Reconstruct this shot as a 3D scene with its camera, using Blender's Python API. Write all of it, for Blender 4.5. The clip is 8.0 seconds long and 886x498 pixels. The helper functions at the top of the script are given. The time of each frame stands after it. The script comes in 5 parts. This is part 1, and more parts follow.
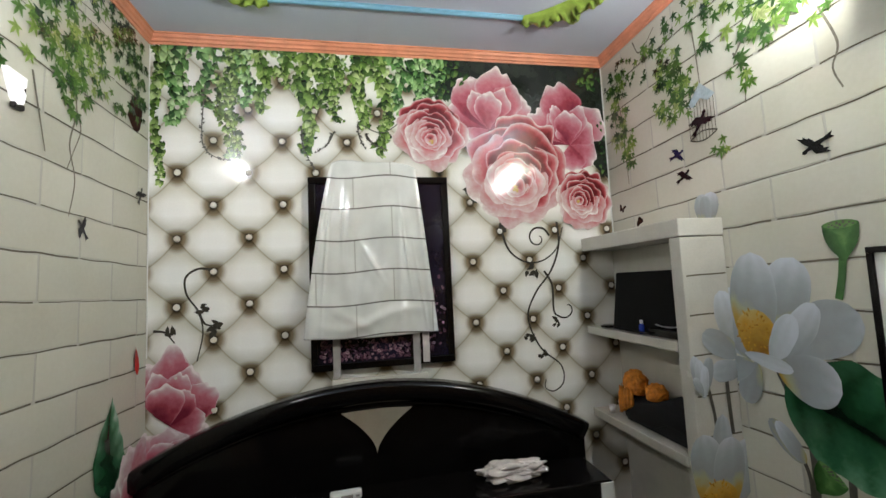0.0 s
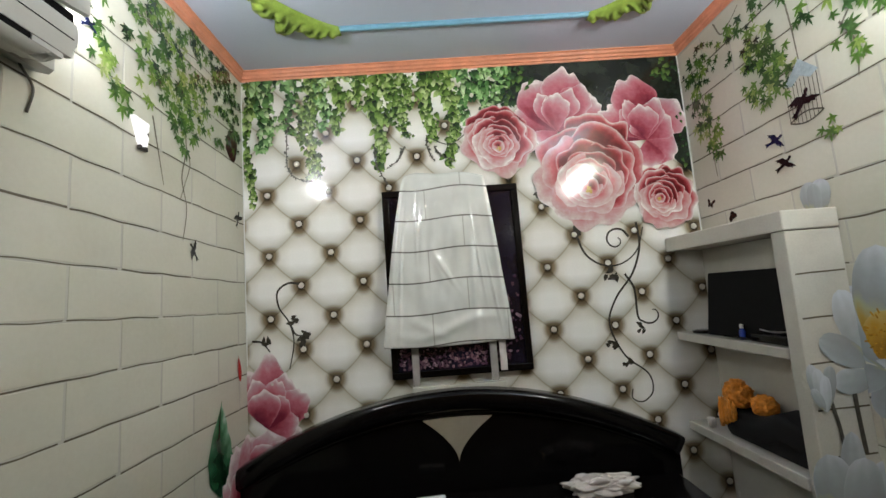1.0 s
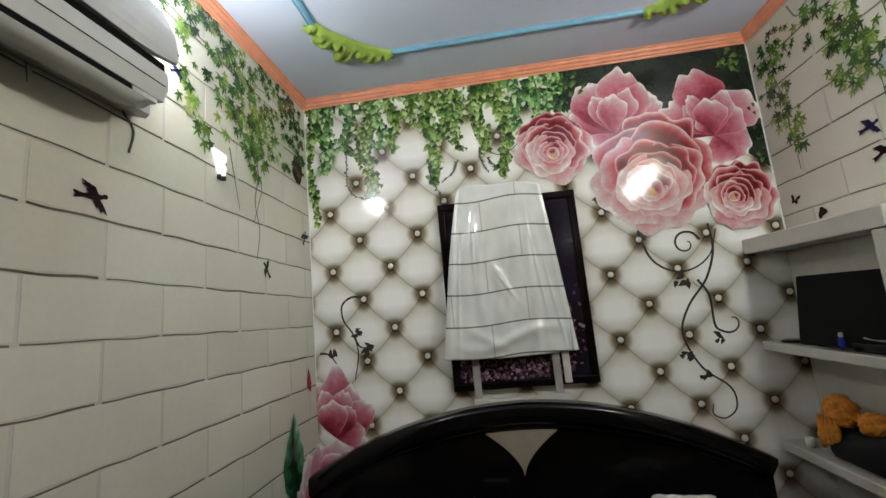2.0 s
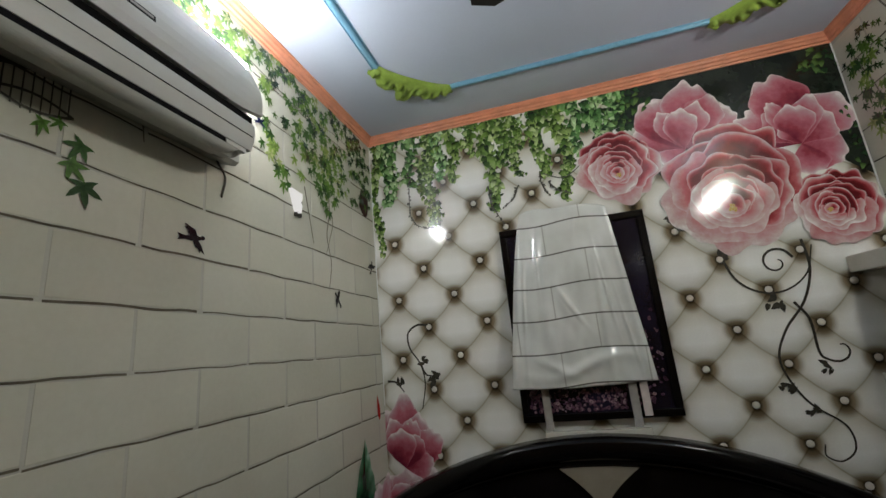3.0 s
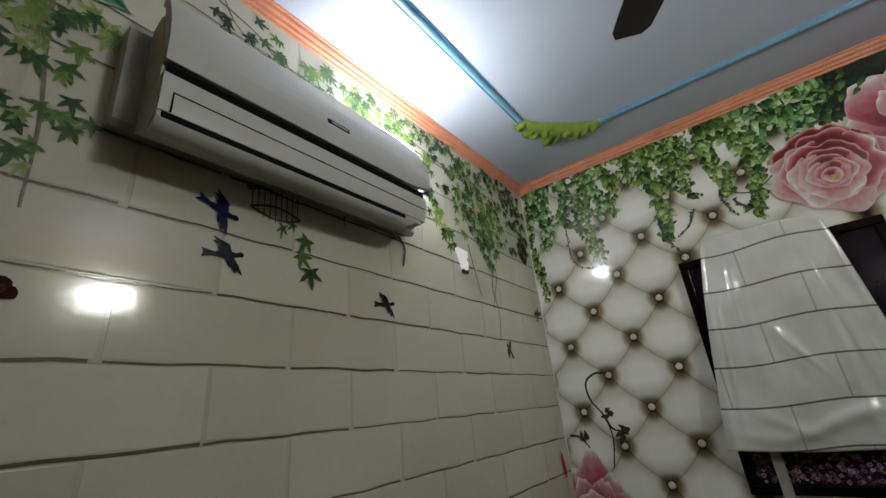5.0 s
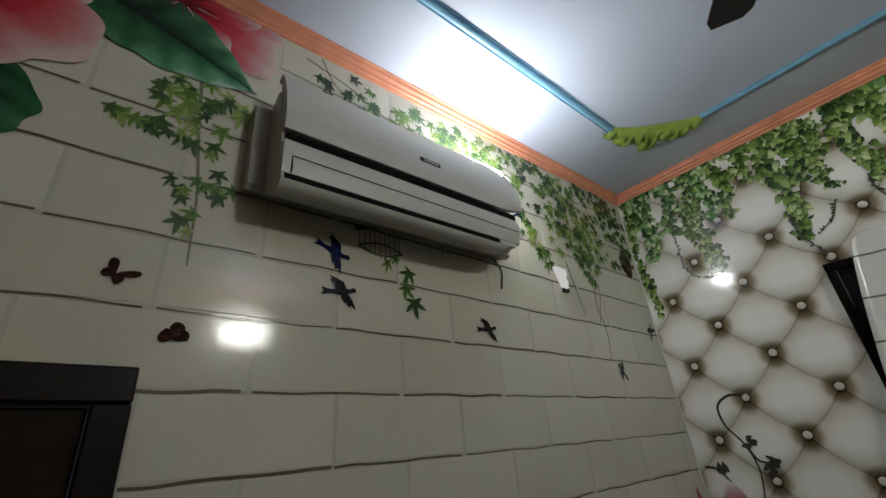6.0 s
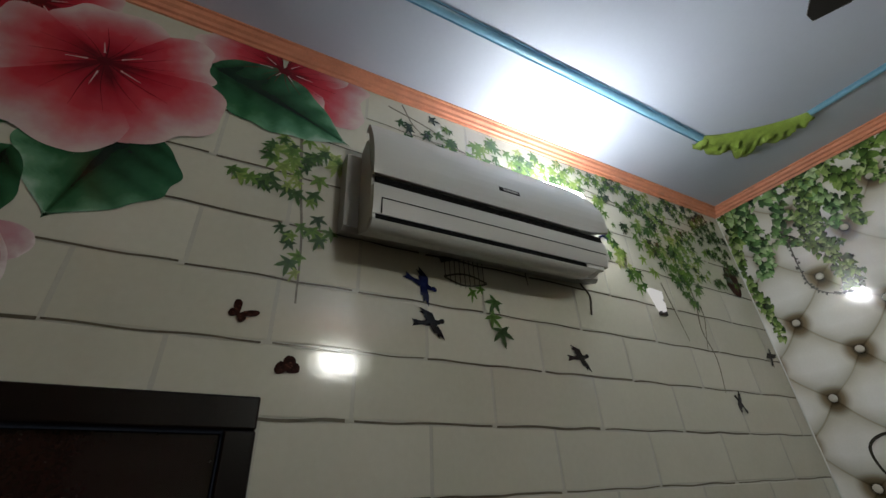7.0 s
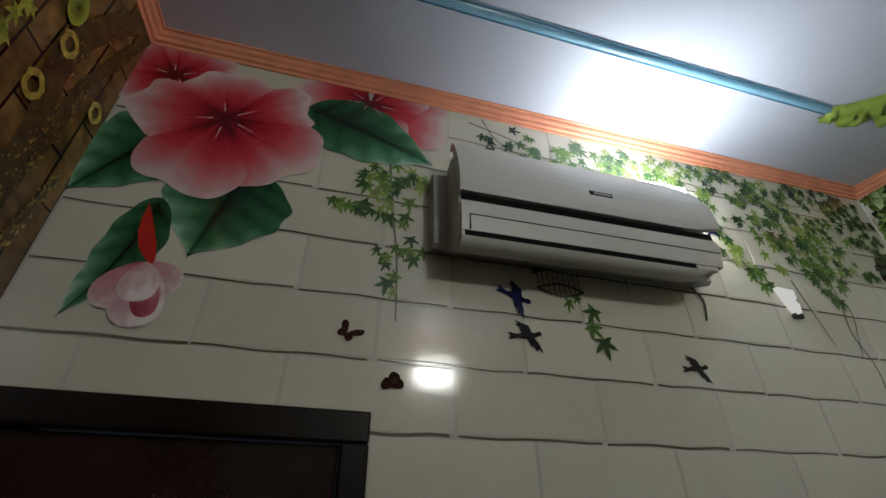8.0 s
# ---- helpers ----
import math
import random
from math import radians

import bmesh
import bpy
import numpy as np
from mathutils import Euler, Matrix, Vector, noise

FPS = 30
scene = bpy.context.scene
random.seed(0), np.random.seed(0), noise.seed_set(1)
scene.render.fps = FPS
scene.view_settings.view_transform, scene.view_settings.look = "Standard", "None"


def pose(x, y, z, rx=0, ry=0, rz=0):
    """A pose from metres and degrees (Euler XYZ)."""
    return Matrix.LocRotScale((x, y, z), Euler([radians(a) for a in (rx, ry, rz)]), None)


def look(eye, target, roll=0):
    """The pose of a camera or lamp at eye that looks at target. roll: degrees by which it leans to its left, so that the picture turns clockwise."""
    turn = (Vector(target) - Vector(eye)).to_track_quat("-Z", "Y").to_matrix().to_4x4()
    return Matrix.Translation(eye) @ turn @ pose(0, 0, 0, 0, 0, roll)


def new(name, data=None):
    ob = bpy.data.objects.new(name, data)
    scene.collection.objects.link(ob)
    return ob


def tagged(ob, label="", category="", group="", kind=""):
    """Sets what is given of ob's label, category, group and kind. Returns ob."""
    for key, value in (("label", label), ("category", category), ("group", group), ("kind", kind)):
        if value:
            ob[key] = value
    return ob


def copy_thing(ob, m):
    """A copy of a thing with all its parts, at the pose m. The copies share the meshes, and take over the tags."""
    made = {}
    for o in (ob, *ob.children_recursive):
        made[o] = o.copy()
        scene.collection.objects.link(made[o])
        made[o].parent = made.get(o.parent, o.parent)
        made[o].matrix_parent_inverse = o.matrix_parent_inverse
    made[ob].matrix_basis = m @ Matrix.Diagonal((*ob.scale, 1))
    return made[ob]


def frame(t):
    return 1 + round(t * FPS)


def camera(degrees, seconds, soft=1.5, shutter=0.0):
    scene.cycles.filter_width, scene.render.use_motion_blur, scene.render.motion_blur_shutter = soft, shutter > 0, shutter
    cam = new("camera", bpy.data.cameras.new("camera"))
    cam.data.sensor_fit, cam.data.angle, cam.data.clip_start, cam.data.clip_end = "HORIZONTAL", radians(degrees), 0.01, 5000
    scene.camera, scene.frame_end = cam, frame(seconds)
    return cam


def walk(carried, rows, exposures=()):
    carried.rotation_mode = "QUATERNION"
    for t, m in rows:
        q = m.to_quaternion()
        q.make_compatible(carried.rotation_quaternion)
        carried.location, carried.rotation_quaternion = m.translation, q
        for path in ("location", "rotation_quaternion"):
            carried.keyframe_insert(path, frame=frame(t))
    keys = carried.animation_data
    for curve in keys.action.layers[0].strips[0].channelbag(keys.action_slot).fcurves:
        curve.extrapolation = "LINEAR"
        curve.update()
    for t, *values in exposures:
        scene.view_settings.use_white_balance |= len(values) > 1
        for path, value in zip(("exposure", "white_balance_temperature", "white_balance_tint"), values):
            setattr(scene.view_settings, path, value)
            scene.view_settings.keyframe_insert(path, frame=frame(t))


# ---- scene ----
cam = camera(93.9, 8.0)
PATH = [
    (0, (1.0, -2.139, 1.481), (1.368, -0.18, 1.643), -2.7),
    (0.5, (0.989, -2.14, 1.486), (1.2, -0.16, 1.676), -3.3),
    (1, (0.974, -2.144, 1.484), (1.022, -0.157, 1.702), -4.3),
    (1.5, (0.972, -2.149, 1.485), (0.886, -0.166, 1.732), -4.9),
    (3, (0.953, -2.167, 1.496), (0.476, -0.275, 1.934), -5.7),
    (3.5, (0.932, -2.182, 1.508), (0.317, -0.351, 2.031), -5.5),
    (4, (0.928, -2.198, 1.514), (0.132, -0.462, 2.106), -5.5),
    (5.5, (0.917, -2.216, 1.533), (-0.298, -0.824, 2.298), -6.4),
    (6, (0.928, -2.232, 1.535), (-0.432, -1.028, 2.372), -5.8),
    (6.5, (0.93, -2.246, 1.538), (-0.515, -1.201, 2.444), -4.8),
    (7, (0.936, -2.256, 1.537), (-0.578, -1.389, 2.514), -3.6),
    (7.5, (0.931, -2.264, 1.544), (-0.661, -1.58, 2.543), -2.5),
    (8, (0.939, -2.271, 1.544), (-0.705, -1.792, 2.577), -0.8),
]
walk(cam, [(t, look(eye, target, roll)) for t, eye, target, roll in PATH],
     exposures=[(0.0, 0.80), (1.0, 0.71), (1.5, 0.70), (3.0, -0.07), (3.5, -0.17), (4.2, -0.26), (5.5, -0.45), (7.0, -0.50), (8.0, -0.42)])

# room, metres: west wall x = 0, north wall y = 0, cornice foot z = 2.70
W, L, FLOOR, FOOT, CEIL = 2.40, 2.89, -0.25, 2.70, 2.75
DOOR_N, DOOR_S, DOOR_TOP = -2.164, -2.86, 1.70

world = bpy.data.worlds.new("world")
scene.world = world
world.use_nodes = True
world.node_tree.nodes["Background"].inputs[0].default_value = (0.5, 0.6, 0.8, 1)
world.node_tree.nodes["Background"].inputs[1].default_value = 0.05
EAST_LAMP, WEST_LAMP = 86.0, 150.0


# ---------------------------------------------------------------- materials
def nodes_of(name, rough=0.5, metal=0.0, spec=0.5):
    m = bpy.data.materials.new(name)
    m.use_nodes = True
    nt = m.node_tree
    b = nt.nodes["Principled BSDF"]
    b.inputs["Roughness"].default_value = rough
    b.inputs["Metallic"].default_value = metal
    b.inputs["Specular IOR Level"].default_value = spec
    return m, nt, b


def link(nt, a, b):
    nt.links.new(a, b)


def math_node(nt, op, a, b=None, c=None):
    n = nt.nodes.new("ShaderNodeMath")
    n.operation = op
    for k, v in enumerate((a, b, c)):
        if v is None:
            continue
        if isinstance(v, (int, float)):
            n.inputs[k].default_value = v
        else:
            link(nt, v, n.inputs[k])
    return n.outputs[0]


def ramp(nt, fac, stops, smooth=False):
    r = nt.nodes.new("ShaderNodeValToRGB")
    els = r.color_ramp.elements
    while len(els) < len(stops):
        els.new(0.5)
    for e, (p, c) in zip(els, stops):
        e.position, e.color = p, (*c, 1)
    if smooth:
        r.color_ramp.interpolation = "EASE"
    link(nt, fac, r.inputs[0])
    return r.outputs[0]


def noise_of(nt, scale, detail=4.0, coord=None):
    if coord is None:
        coord = nt.nodes.new("ShaderNodeNewGeometry").outputs["Position"]
    n = nt.nodes.new("ShaderNodeTexNoise")
    n.inputs["Scale"].default_value = scale
    n.inputs["Detail"].default_value = detail
    link(nt, coord, n.inputs["Vector"])
    return n.outputs["Fac"]


def mixed(nt, fac, a, b, mode="MIX"):
    n = nt.nodes.new("ShaderNodeMix")
    n.data_type, n.blend_type = "RGBA", mode
    for sock, v in ((n.inputs[0], fac), (n.inputs[6], a), (n.inputs[7], b)):
        if isinstance(v, (int, float)):
            sock.default_value = v
        elif isinstance(v, tuple):
            sock.default_value = (*v, 1)
        else:
            link(nt, v, sock)
    return n.outputs[2]


def bump(nt, b, height, strength, dist=0.001):
    n = nt.nodes.new("ShaderNodeBump")
    n.inputs["Strength"].default_value = strength
    n.inputs["Distance"].default_value = dist
    link(nt, height, n.inputs["Height"])
    link(nt, n.outputs[0], b.inputs["Normal"])


def surface(name, col, rough=0.5, metal=0.0, vary=0.15, scale=6.0, grain=150.0, relief=0.15, spec=0.5):
    """A plain surface with stains, fine grain and uneven gloss."""
    m, nt, b = nodes_of(name, rough, metal, spec)
    big, fine = noise_of(nt, scale, 5), noise_of(nt, grain, 3)
    f = math_node(nt, "ADD", math_node(nt, "MULTIPLY", big, 0.75), math_node(nt, "MULTIPLY", fine, 0.25))
    dark = tuple(c * (1 - vary) for c in col)
    light = tuple(min(1, c * (1 + vary * 0.6)) for c in col)
    link(nt, ramp(nt, f, [(0.3, dark), (0.7, light)]), b.inputs["Base Color"])
    link(nt, math_node(nt, "ADD", math_node(nt, "MULTIPLY", big, 0.12), rough - 0.06), b.inputs["Roughness"])
    bump(nt, b, fine, relief)
    return m


def tone_print(name, stops, rough=0.11, vary=0.25):
    """Printed colours that run along the mesh's tone attribute, from a petal's base to its rim."""
    m, nt, b = nodes_of(name, rough)
    a = nt.nodes.new("ShaderNodeAttribute")
    a.attribute_name = "tone"
    n = math_node(nt, "ADD", math_node(nt, "MULTIPLY", noise_of(nt, 45, 4), 0.5), math_node(nt, "MULTIPLY", noise_of(nt, 17, 3), 0.5))
    f = math_node(nt, "ADD", a.outputs["Fac"], math_node(nt, "MULTIPLY", math_node(nt, "SUBTRACT", n, 0.5), vary * 1.6))
    link(nt, ramp(nt, f, stops), b.inputs["Base Color"])
    bump(nt, b, noise_of(nt, 30, 2), 0.05)
    return m


def leaf_print(name, stops):
    """Printed leaves: every island its own green, darker along the midrib."""
    m, nt, b = nodes_of(name, 0.22)
    g = nt.nodes.new("ShaderNodeNewGeometry")
    a = nt.nodes.new("ShaderNodeAttribute")
    a.attribute_name = "tone"
    c = ramp(nt, g.outputs["Random Per Island"], stops)
    k = ramp(nt, a.outputs["Fac"], [(0.0, (0.10, 0.13, 0.10)), (0.35, (0.55, 0.58, 0.52)), (0.65, (1.0, 1.0, 0.97)), (1.0, (1.55, 1.5, 1.5))])
    n = ramp(nt, noise_of(nt, 90, 3), [(0.3, (0.7, 0.72, 0.65)), (0.7, (1.1, 1.1, 1.0))])
    link(nt, mixed(nt, 1.0, mixed(nt, 1.0, c, k, "MULTIPLY"), n, "MULTIPLY"), b.inputs["Base Color"])
    return m


def brick_print():
    """Glossy cream wallpaper printed as painted blocks."""
    m, nt, b = nodes_of("brick_wallpaper", 0.16)
    o = nt.nodes.new("ShaderNodeObjectInfo")
    big = noise_of(nt, 3.5, 5)
    fine = noise_of(nt, 60, 4)
    f = math_node(nt, "ADD", math_node(nt, "MULTIPLY", big, 0.6), math_node(nt, "MULTIPLY", o.outputs["Random"], 0.35))
    c = ramp(nt, f, [(0.2, (0.50, 0.483, 0.395)), (0.55, (0.575, 0.557, 0.465)), (0.85, (0.635, 0.613, 0.528))])
    c = mixed(nt, 0.08, c, ramp(nt, fine, [(0.35, (0.45, 0.43, 0.37)), (0.65, (0.66, 0.64, 0.58))]))
    link(nt, c, b.inputs["Base Color"])
    link(nt, math_node(nt, "ADD", math_node(nt, "MULTIPLY", big, 0.10), 0.065), b.inputs["Roughness"])
    bump(nt, b, noise_of(nt, 13, 4), 0.16, 0.004)
    return m


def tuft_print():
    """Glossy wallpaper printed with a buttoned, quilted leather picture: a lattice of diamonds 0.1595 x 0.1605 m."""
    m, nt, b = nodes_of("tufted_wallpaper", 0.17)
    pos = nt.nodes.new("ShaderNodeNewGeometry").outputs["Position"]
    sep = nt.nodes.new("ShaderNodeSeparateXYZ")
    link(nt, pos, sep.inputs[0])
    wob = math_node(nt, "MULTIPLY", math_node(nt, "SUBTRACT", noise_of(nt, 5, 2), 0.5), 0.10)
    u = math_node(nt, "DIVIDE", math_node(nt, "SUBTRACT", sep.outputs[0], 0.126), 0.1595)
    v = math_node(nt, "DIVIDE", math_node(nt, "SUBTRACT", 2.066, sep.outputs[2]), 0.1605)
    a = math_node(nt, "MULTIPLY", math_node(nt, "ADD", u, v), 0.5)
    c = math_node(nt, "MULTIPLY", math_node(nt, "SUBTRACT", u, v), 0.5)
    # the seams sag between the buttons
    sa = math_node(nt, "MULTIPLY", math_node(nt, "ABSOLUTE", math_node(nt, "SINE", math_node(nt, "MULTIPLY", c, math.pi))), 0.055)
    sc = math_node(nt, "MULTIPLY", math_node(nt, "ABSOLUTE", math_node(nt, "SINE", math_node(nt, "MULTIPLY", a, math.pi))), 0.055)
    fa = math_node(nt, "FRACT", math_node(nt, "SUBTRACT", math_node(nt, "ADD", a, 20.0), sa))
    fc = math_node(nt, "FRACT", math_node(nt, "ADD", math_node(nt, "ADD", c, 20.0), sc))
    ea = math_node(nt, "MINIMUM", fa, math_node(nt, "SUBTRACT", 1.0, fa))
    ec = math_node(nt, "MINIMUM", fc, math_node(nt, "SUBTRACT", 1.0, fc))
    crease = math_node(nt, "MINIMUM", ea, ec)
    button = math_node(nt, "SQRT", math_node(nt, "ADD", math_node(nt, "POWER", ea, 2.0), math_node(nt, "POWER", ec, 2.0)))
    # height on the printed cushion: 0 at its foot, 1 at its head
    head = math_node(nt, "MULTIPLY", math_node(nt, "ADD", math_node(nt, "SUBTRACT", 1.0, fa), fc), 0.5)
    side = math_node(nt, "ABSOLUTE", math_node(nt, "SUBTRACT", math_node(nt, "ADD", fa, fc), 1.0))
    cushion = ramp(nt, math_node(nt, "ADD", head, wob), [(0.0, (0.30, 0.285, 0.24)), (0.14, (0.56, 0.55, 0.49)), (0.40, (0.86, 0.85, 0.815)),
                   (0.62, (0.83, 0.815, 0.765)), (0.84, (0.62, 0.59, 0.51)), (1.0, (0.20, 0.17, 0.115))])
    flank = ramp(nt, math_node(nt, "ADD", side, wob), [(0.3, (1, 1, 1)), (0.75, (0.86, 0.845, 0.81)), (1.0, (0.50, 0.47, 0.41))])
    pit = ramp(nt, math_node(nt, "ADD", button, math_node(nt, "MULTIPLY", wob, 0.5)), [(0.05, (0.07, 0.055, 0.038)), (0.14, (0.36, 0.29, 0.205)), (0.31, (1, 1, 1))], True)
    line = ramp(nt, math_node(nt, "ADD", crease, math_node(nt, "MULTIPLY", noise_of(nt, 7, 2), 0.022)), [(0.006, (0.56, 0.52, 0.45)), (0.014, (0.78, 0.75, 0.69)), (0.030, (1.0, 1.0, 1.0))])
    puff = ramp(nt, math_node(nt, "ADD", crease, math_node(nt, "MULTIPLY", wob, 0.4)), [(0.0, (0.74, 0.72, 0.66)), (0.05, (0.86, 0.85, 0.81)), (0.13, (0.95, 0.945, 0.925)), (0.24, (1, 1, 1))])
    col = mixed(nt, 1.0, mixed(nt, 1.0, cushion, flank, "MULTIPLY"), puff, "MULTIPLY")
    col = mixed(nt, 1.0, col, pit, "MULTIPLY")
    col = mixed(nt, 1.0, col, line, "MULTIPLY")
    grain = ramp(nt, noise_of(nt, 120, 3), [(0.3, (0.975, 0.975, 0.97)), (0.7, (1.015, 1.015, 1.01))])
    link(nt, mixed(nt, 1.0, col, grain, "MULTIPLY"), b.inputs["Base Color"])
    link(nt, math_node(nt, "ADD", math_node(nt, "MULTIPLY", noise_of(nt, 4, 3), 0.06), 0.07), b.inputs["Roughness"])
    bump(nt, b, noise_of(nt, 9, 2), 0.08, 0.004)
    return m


def glow(name, col, strength):
    m = bpy.data.materials.new(name)
    m.use_nodes = True
    nt = m.node_tree
    nt.nodes.remove(nt.nodes["Principled BSDF"])
    e = nt.nodes.new("ShaderNodeEmission")
    e.inputs[0].default_value, e.inputs[1].default_value = (*col, 1), strength
    link(nt, e.outputs[0], nt.nodes["Material Output"].inputs[0])
    return m


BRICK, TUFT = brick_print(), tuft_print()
PAPER = surface("pale_wallpaper", (0.50, 0.485, 0.425), 0.12, vary=0.12)
JOINT = surface("printed_joint", (0.135, 0.118, 0.085), 0.12, vary=0.5, scale=9)
CEILING = surface("pale_blue_grey_ceiling_paint", (0.545, 0.595, 0.715), 0.55, vary=0.05, scale=2.5, grain=90, relief=0.06)
PEACH = surface("peach_orange_paint", (0.72, 0.29, 0.17), 0.35, vary=0.2, scale=14)
BEAD = surface("sky_blue_paint", (0.20, 0.42, 0.58), 0.3, vary=0.15, scale=20)
LIME = surface("lime_green_paint", (0.25, 0.36, 0.06), 0.45, vary=0.3, scale=30)
BLACK = surface("black_lacquered_wood", (0.004, 0.0035, 0.0035), 0.14, vary=0.5, scale=12, relief=0.03, spec=0.28)
BLACK_MATT = surface("black_cloth", (0.005, 0.005, 0.006), 0.85, vary=0.5, scale=20, grain=400, relief=0.4)
SCREEN = surface("dull_black_screen", (0.004, 0.004, 0.0045), 0.4, vary=0.4, spec=0.08)
BEIGE = surface("beige_veneer", (0.30, 0.26, 0.20), 0.4, vary=0.15, scale=10)
WHITE = surface("white_plastic", (0.72, 0.72, 0.69), 0.3, vary=0.05)
AC_WHITE = surface("ivory_white_plastic", (0.47, 0.465, 0.43), 0.42, vary=0.05, scale=4, relief=0.03)
AC_DARK = surface("dark_vent_plastic", (0.004, 0.004, 0.004), 0.8, vary=0.3, spec=0.1)
# AC_WHITE darkened to paint the back casing's shade; also the grey trim and door beads
AC_SIDE = surface("shade_and_trim_grey", (0.30, 0.29, 0.26), 0.4, vary=0.1)
DOOR = surface("dark_brown_polished_wood", (0.008, 0.0045, 0.004), 0.25, vary=0.5, scale=8, relief=0.05, spec=0.3)
DOOR_PANEL = surface("dark_brown_laminate", (0.020, 0.009, 0.008), 0.10, vary=0.5, scale=2.0, relief=0.02, spec=0.4)
STONE = surface("grey_floor_tile", (0.05, 0.045, 0.04), 0.25, vary=0.2)
FAN = surface("dark_brown_enamel", (0.012, 0.009, 0.008), 0.3, vary=0.3)
SHELF = surface("cream_shelf_paper", (0.56, 0.54, 0.48), 0.25, vary=0.15)
ORANGE = surface("orange_wool", (0.75, 0.27, 0.03), 0.85, vary=0.45, scale=40, grain=300, relief=0.6)
CLOTH = surface("pale_pink_grey_cotton", (0.55, 0.50, 0.47), 0.85, vary=0.25, scale=25, grain=300, relief=0.5)
STRAP = surface("grey_translucent_tape", (0.34, 0.32, 0.30), 0.2, vary=0.2, scale=25)
PURPLE = surface("dark_purple_glazed_picture", (0.012, 0.010, 0.022), 0.08, vary=0.6, scale=5, relief=0.01)
BLUE = surface("blue_plastic", (0.02, 0.05, 0.35), 0.2)
BUTTON = surface("cream_leather_button", (0.58, 0.54, 0.46), 0.22, vary=0.1, scale=60)
BIRD = surface("printed_dark_plumage", (0.008, 0.0075, 0.010), 0.09, vary=0.6, scale=60, spec=0.3)
BIRD_BLUE = surface("printed_blue_plumage", (0.010, 0.014, 0.06), 0.09, vary=0.8, scale=40, spec=0.3)
MOTH_SPOT = surface("printed_wing_spot", (0.10, 0.032, 0.022), 0.5, vary=0.8, scale=120, spec=0.04)
MOTH = surface("printed_brown_wing", (0.035, 0.012, 0.008), 0.5, vary=0.7, scale=90, spec=0.04)
STEM = surface("printed_dark_stem", (0.06, 0.055, 0.04), 0.3, vary=0.5, scale=60)
TWIG = surface("printed_grey_twig", (0.20, 0.18, 0.145), 0.22, vary=0.4, scale=60)
SCROLL = surface("printed_iron_scroll", (0.05, 0.045, 0.035), 0.22, vary=0.4, scale=60)
SHADE_PRINT = surface("printed_dark_foliage", (0.016, 0.022, 0.015), 0.2, vary=0.8, scale=11, grain=60)
IVY = leaf_print("printed_ivy", [(0.0, (0.014, 0.04, 0.016)), (0.2, (0.05, 0.13, 0.045)), (0.45, (0.13, 0.28, 0.09)), (0.75, (0.28, 0.46, 0.21)), (1.0, (0.50, 0.62, 0.40))])
IVY_WARM = leaf_print("printed_yellow_ivy", [(0.0, (0.02, 0.045, 0.012)), (0.2, (0.07, 0.14, 0.03)), (0.5, (0.16, 0.27, 0.06)), (0.8, (0.29, 0.40, 0.14)), (1.0, (0.50, 0.58, 0.32))])
MAPLE = leaf_print("printed_maple", [(0.0, (0.03, 0.065, 0.03)), (0.35, (0.055, 0.125, 0.035)), (0.65, (0.13, 0.24, 0.05)), (0.88, (0.27, 0.37, 0.10)), (1.0, (0.38, 0.42, 0.20))])
MAPLE_DIM = leaf_print("printed_dark_maple", [(0.0, (0.012, 0.03, 0.014)), (0.5, (0.035, 0.085, 0.03)), (1.0, (0.11, 0.19, 0.05))])
BIG_LEAF = tone_print("printed_broad_leaf", [(0.0, (0.003, 0.009, 0.005)), (0.3, (0.010, 0.05, 0.02)), (0.6, (0.03, 0.125, 0.055)), (0.85, (0.12, 0.29, 0.17)), (1.0, (0.36, 0.52, 0.42))], vary=0.25)
ROSE = tone_print("printed_rose_petal", [(0.0, (0.11, 0.008, 0.011)), (0.20, (0.27, 0.025, 0.032)), (0.45, (0.46, 0.11, 0.12)), (0.68, (0.52, 0.29, 0.285)), (0.86, (0.60, 0.46, 0.45)), (0.95, (0.70, 0.63, 0.61)), (1.0, (0.82, 0.76, 0.74))], vary=0.38)
PEONY = tone_print("printed_peony_petal", [(0.0, (0.16, 0.012, 0.03)), (0.2, (0.30, 0.04, 0.065)), (0.45, (0.48, 0.14, 0.18)), (0.72, (0.53, 0.31, 0.34)), (0.90, (0.63, 0.50, 0.51)), (1.0, (0.80, 0.71, 0.71))], vary=0.36)
HIBISCUS = tone_print("printed_hibiscus_petal", [(0.0, (0.12, 0.003, 0.008)), (0.22, (0.36, 0.012, 0.025)), (0.48, (0.50, 0.04, 0.06)), (0.68, (0.52, 0.14, 0.16)), (0.86, (0.54, 0.31, 0.32)), (1.0, (0.62, 0.49, 0.48))], vary=0.16)
LOTUS = tone_print("printed_lotus_petal", [(0.0, (0.40, 0.22, 0.02)), (0.14, (0.44, 0.30, 0.07)), (0.26, (0.38, 0.38, 0.24)), (0.36, (0.29, 0.31, 0.31)), (0.6, (0.36, 0.39, 0.41)), (1.0, (0.60, 0.635, 0.69))], vary=0.14)
POLLEN = tone_print("printed_lotus_heart", [(0.0, (0.26, 0.12, 0.015)), (0.5, (0.50, 0.28, 0.03)), (0.85, (0.52, 0.38, 0.12)), (1.0, (0.50, 0.46, 0.32))], vary=0.5)
POD = tone_print("printed_seed_pod", [(0.0, (0.015, 0.05, 0.012)), (0.6, (0.05, 0.14, 0.035)), (1.0, (0.13, 0.26, 0.08))], vary=0.8)
YELLOW = surface("printed_yellow", (0.52, 0.38, 0.07), 0.25, vary=0.6, scale=50)
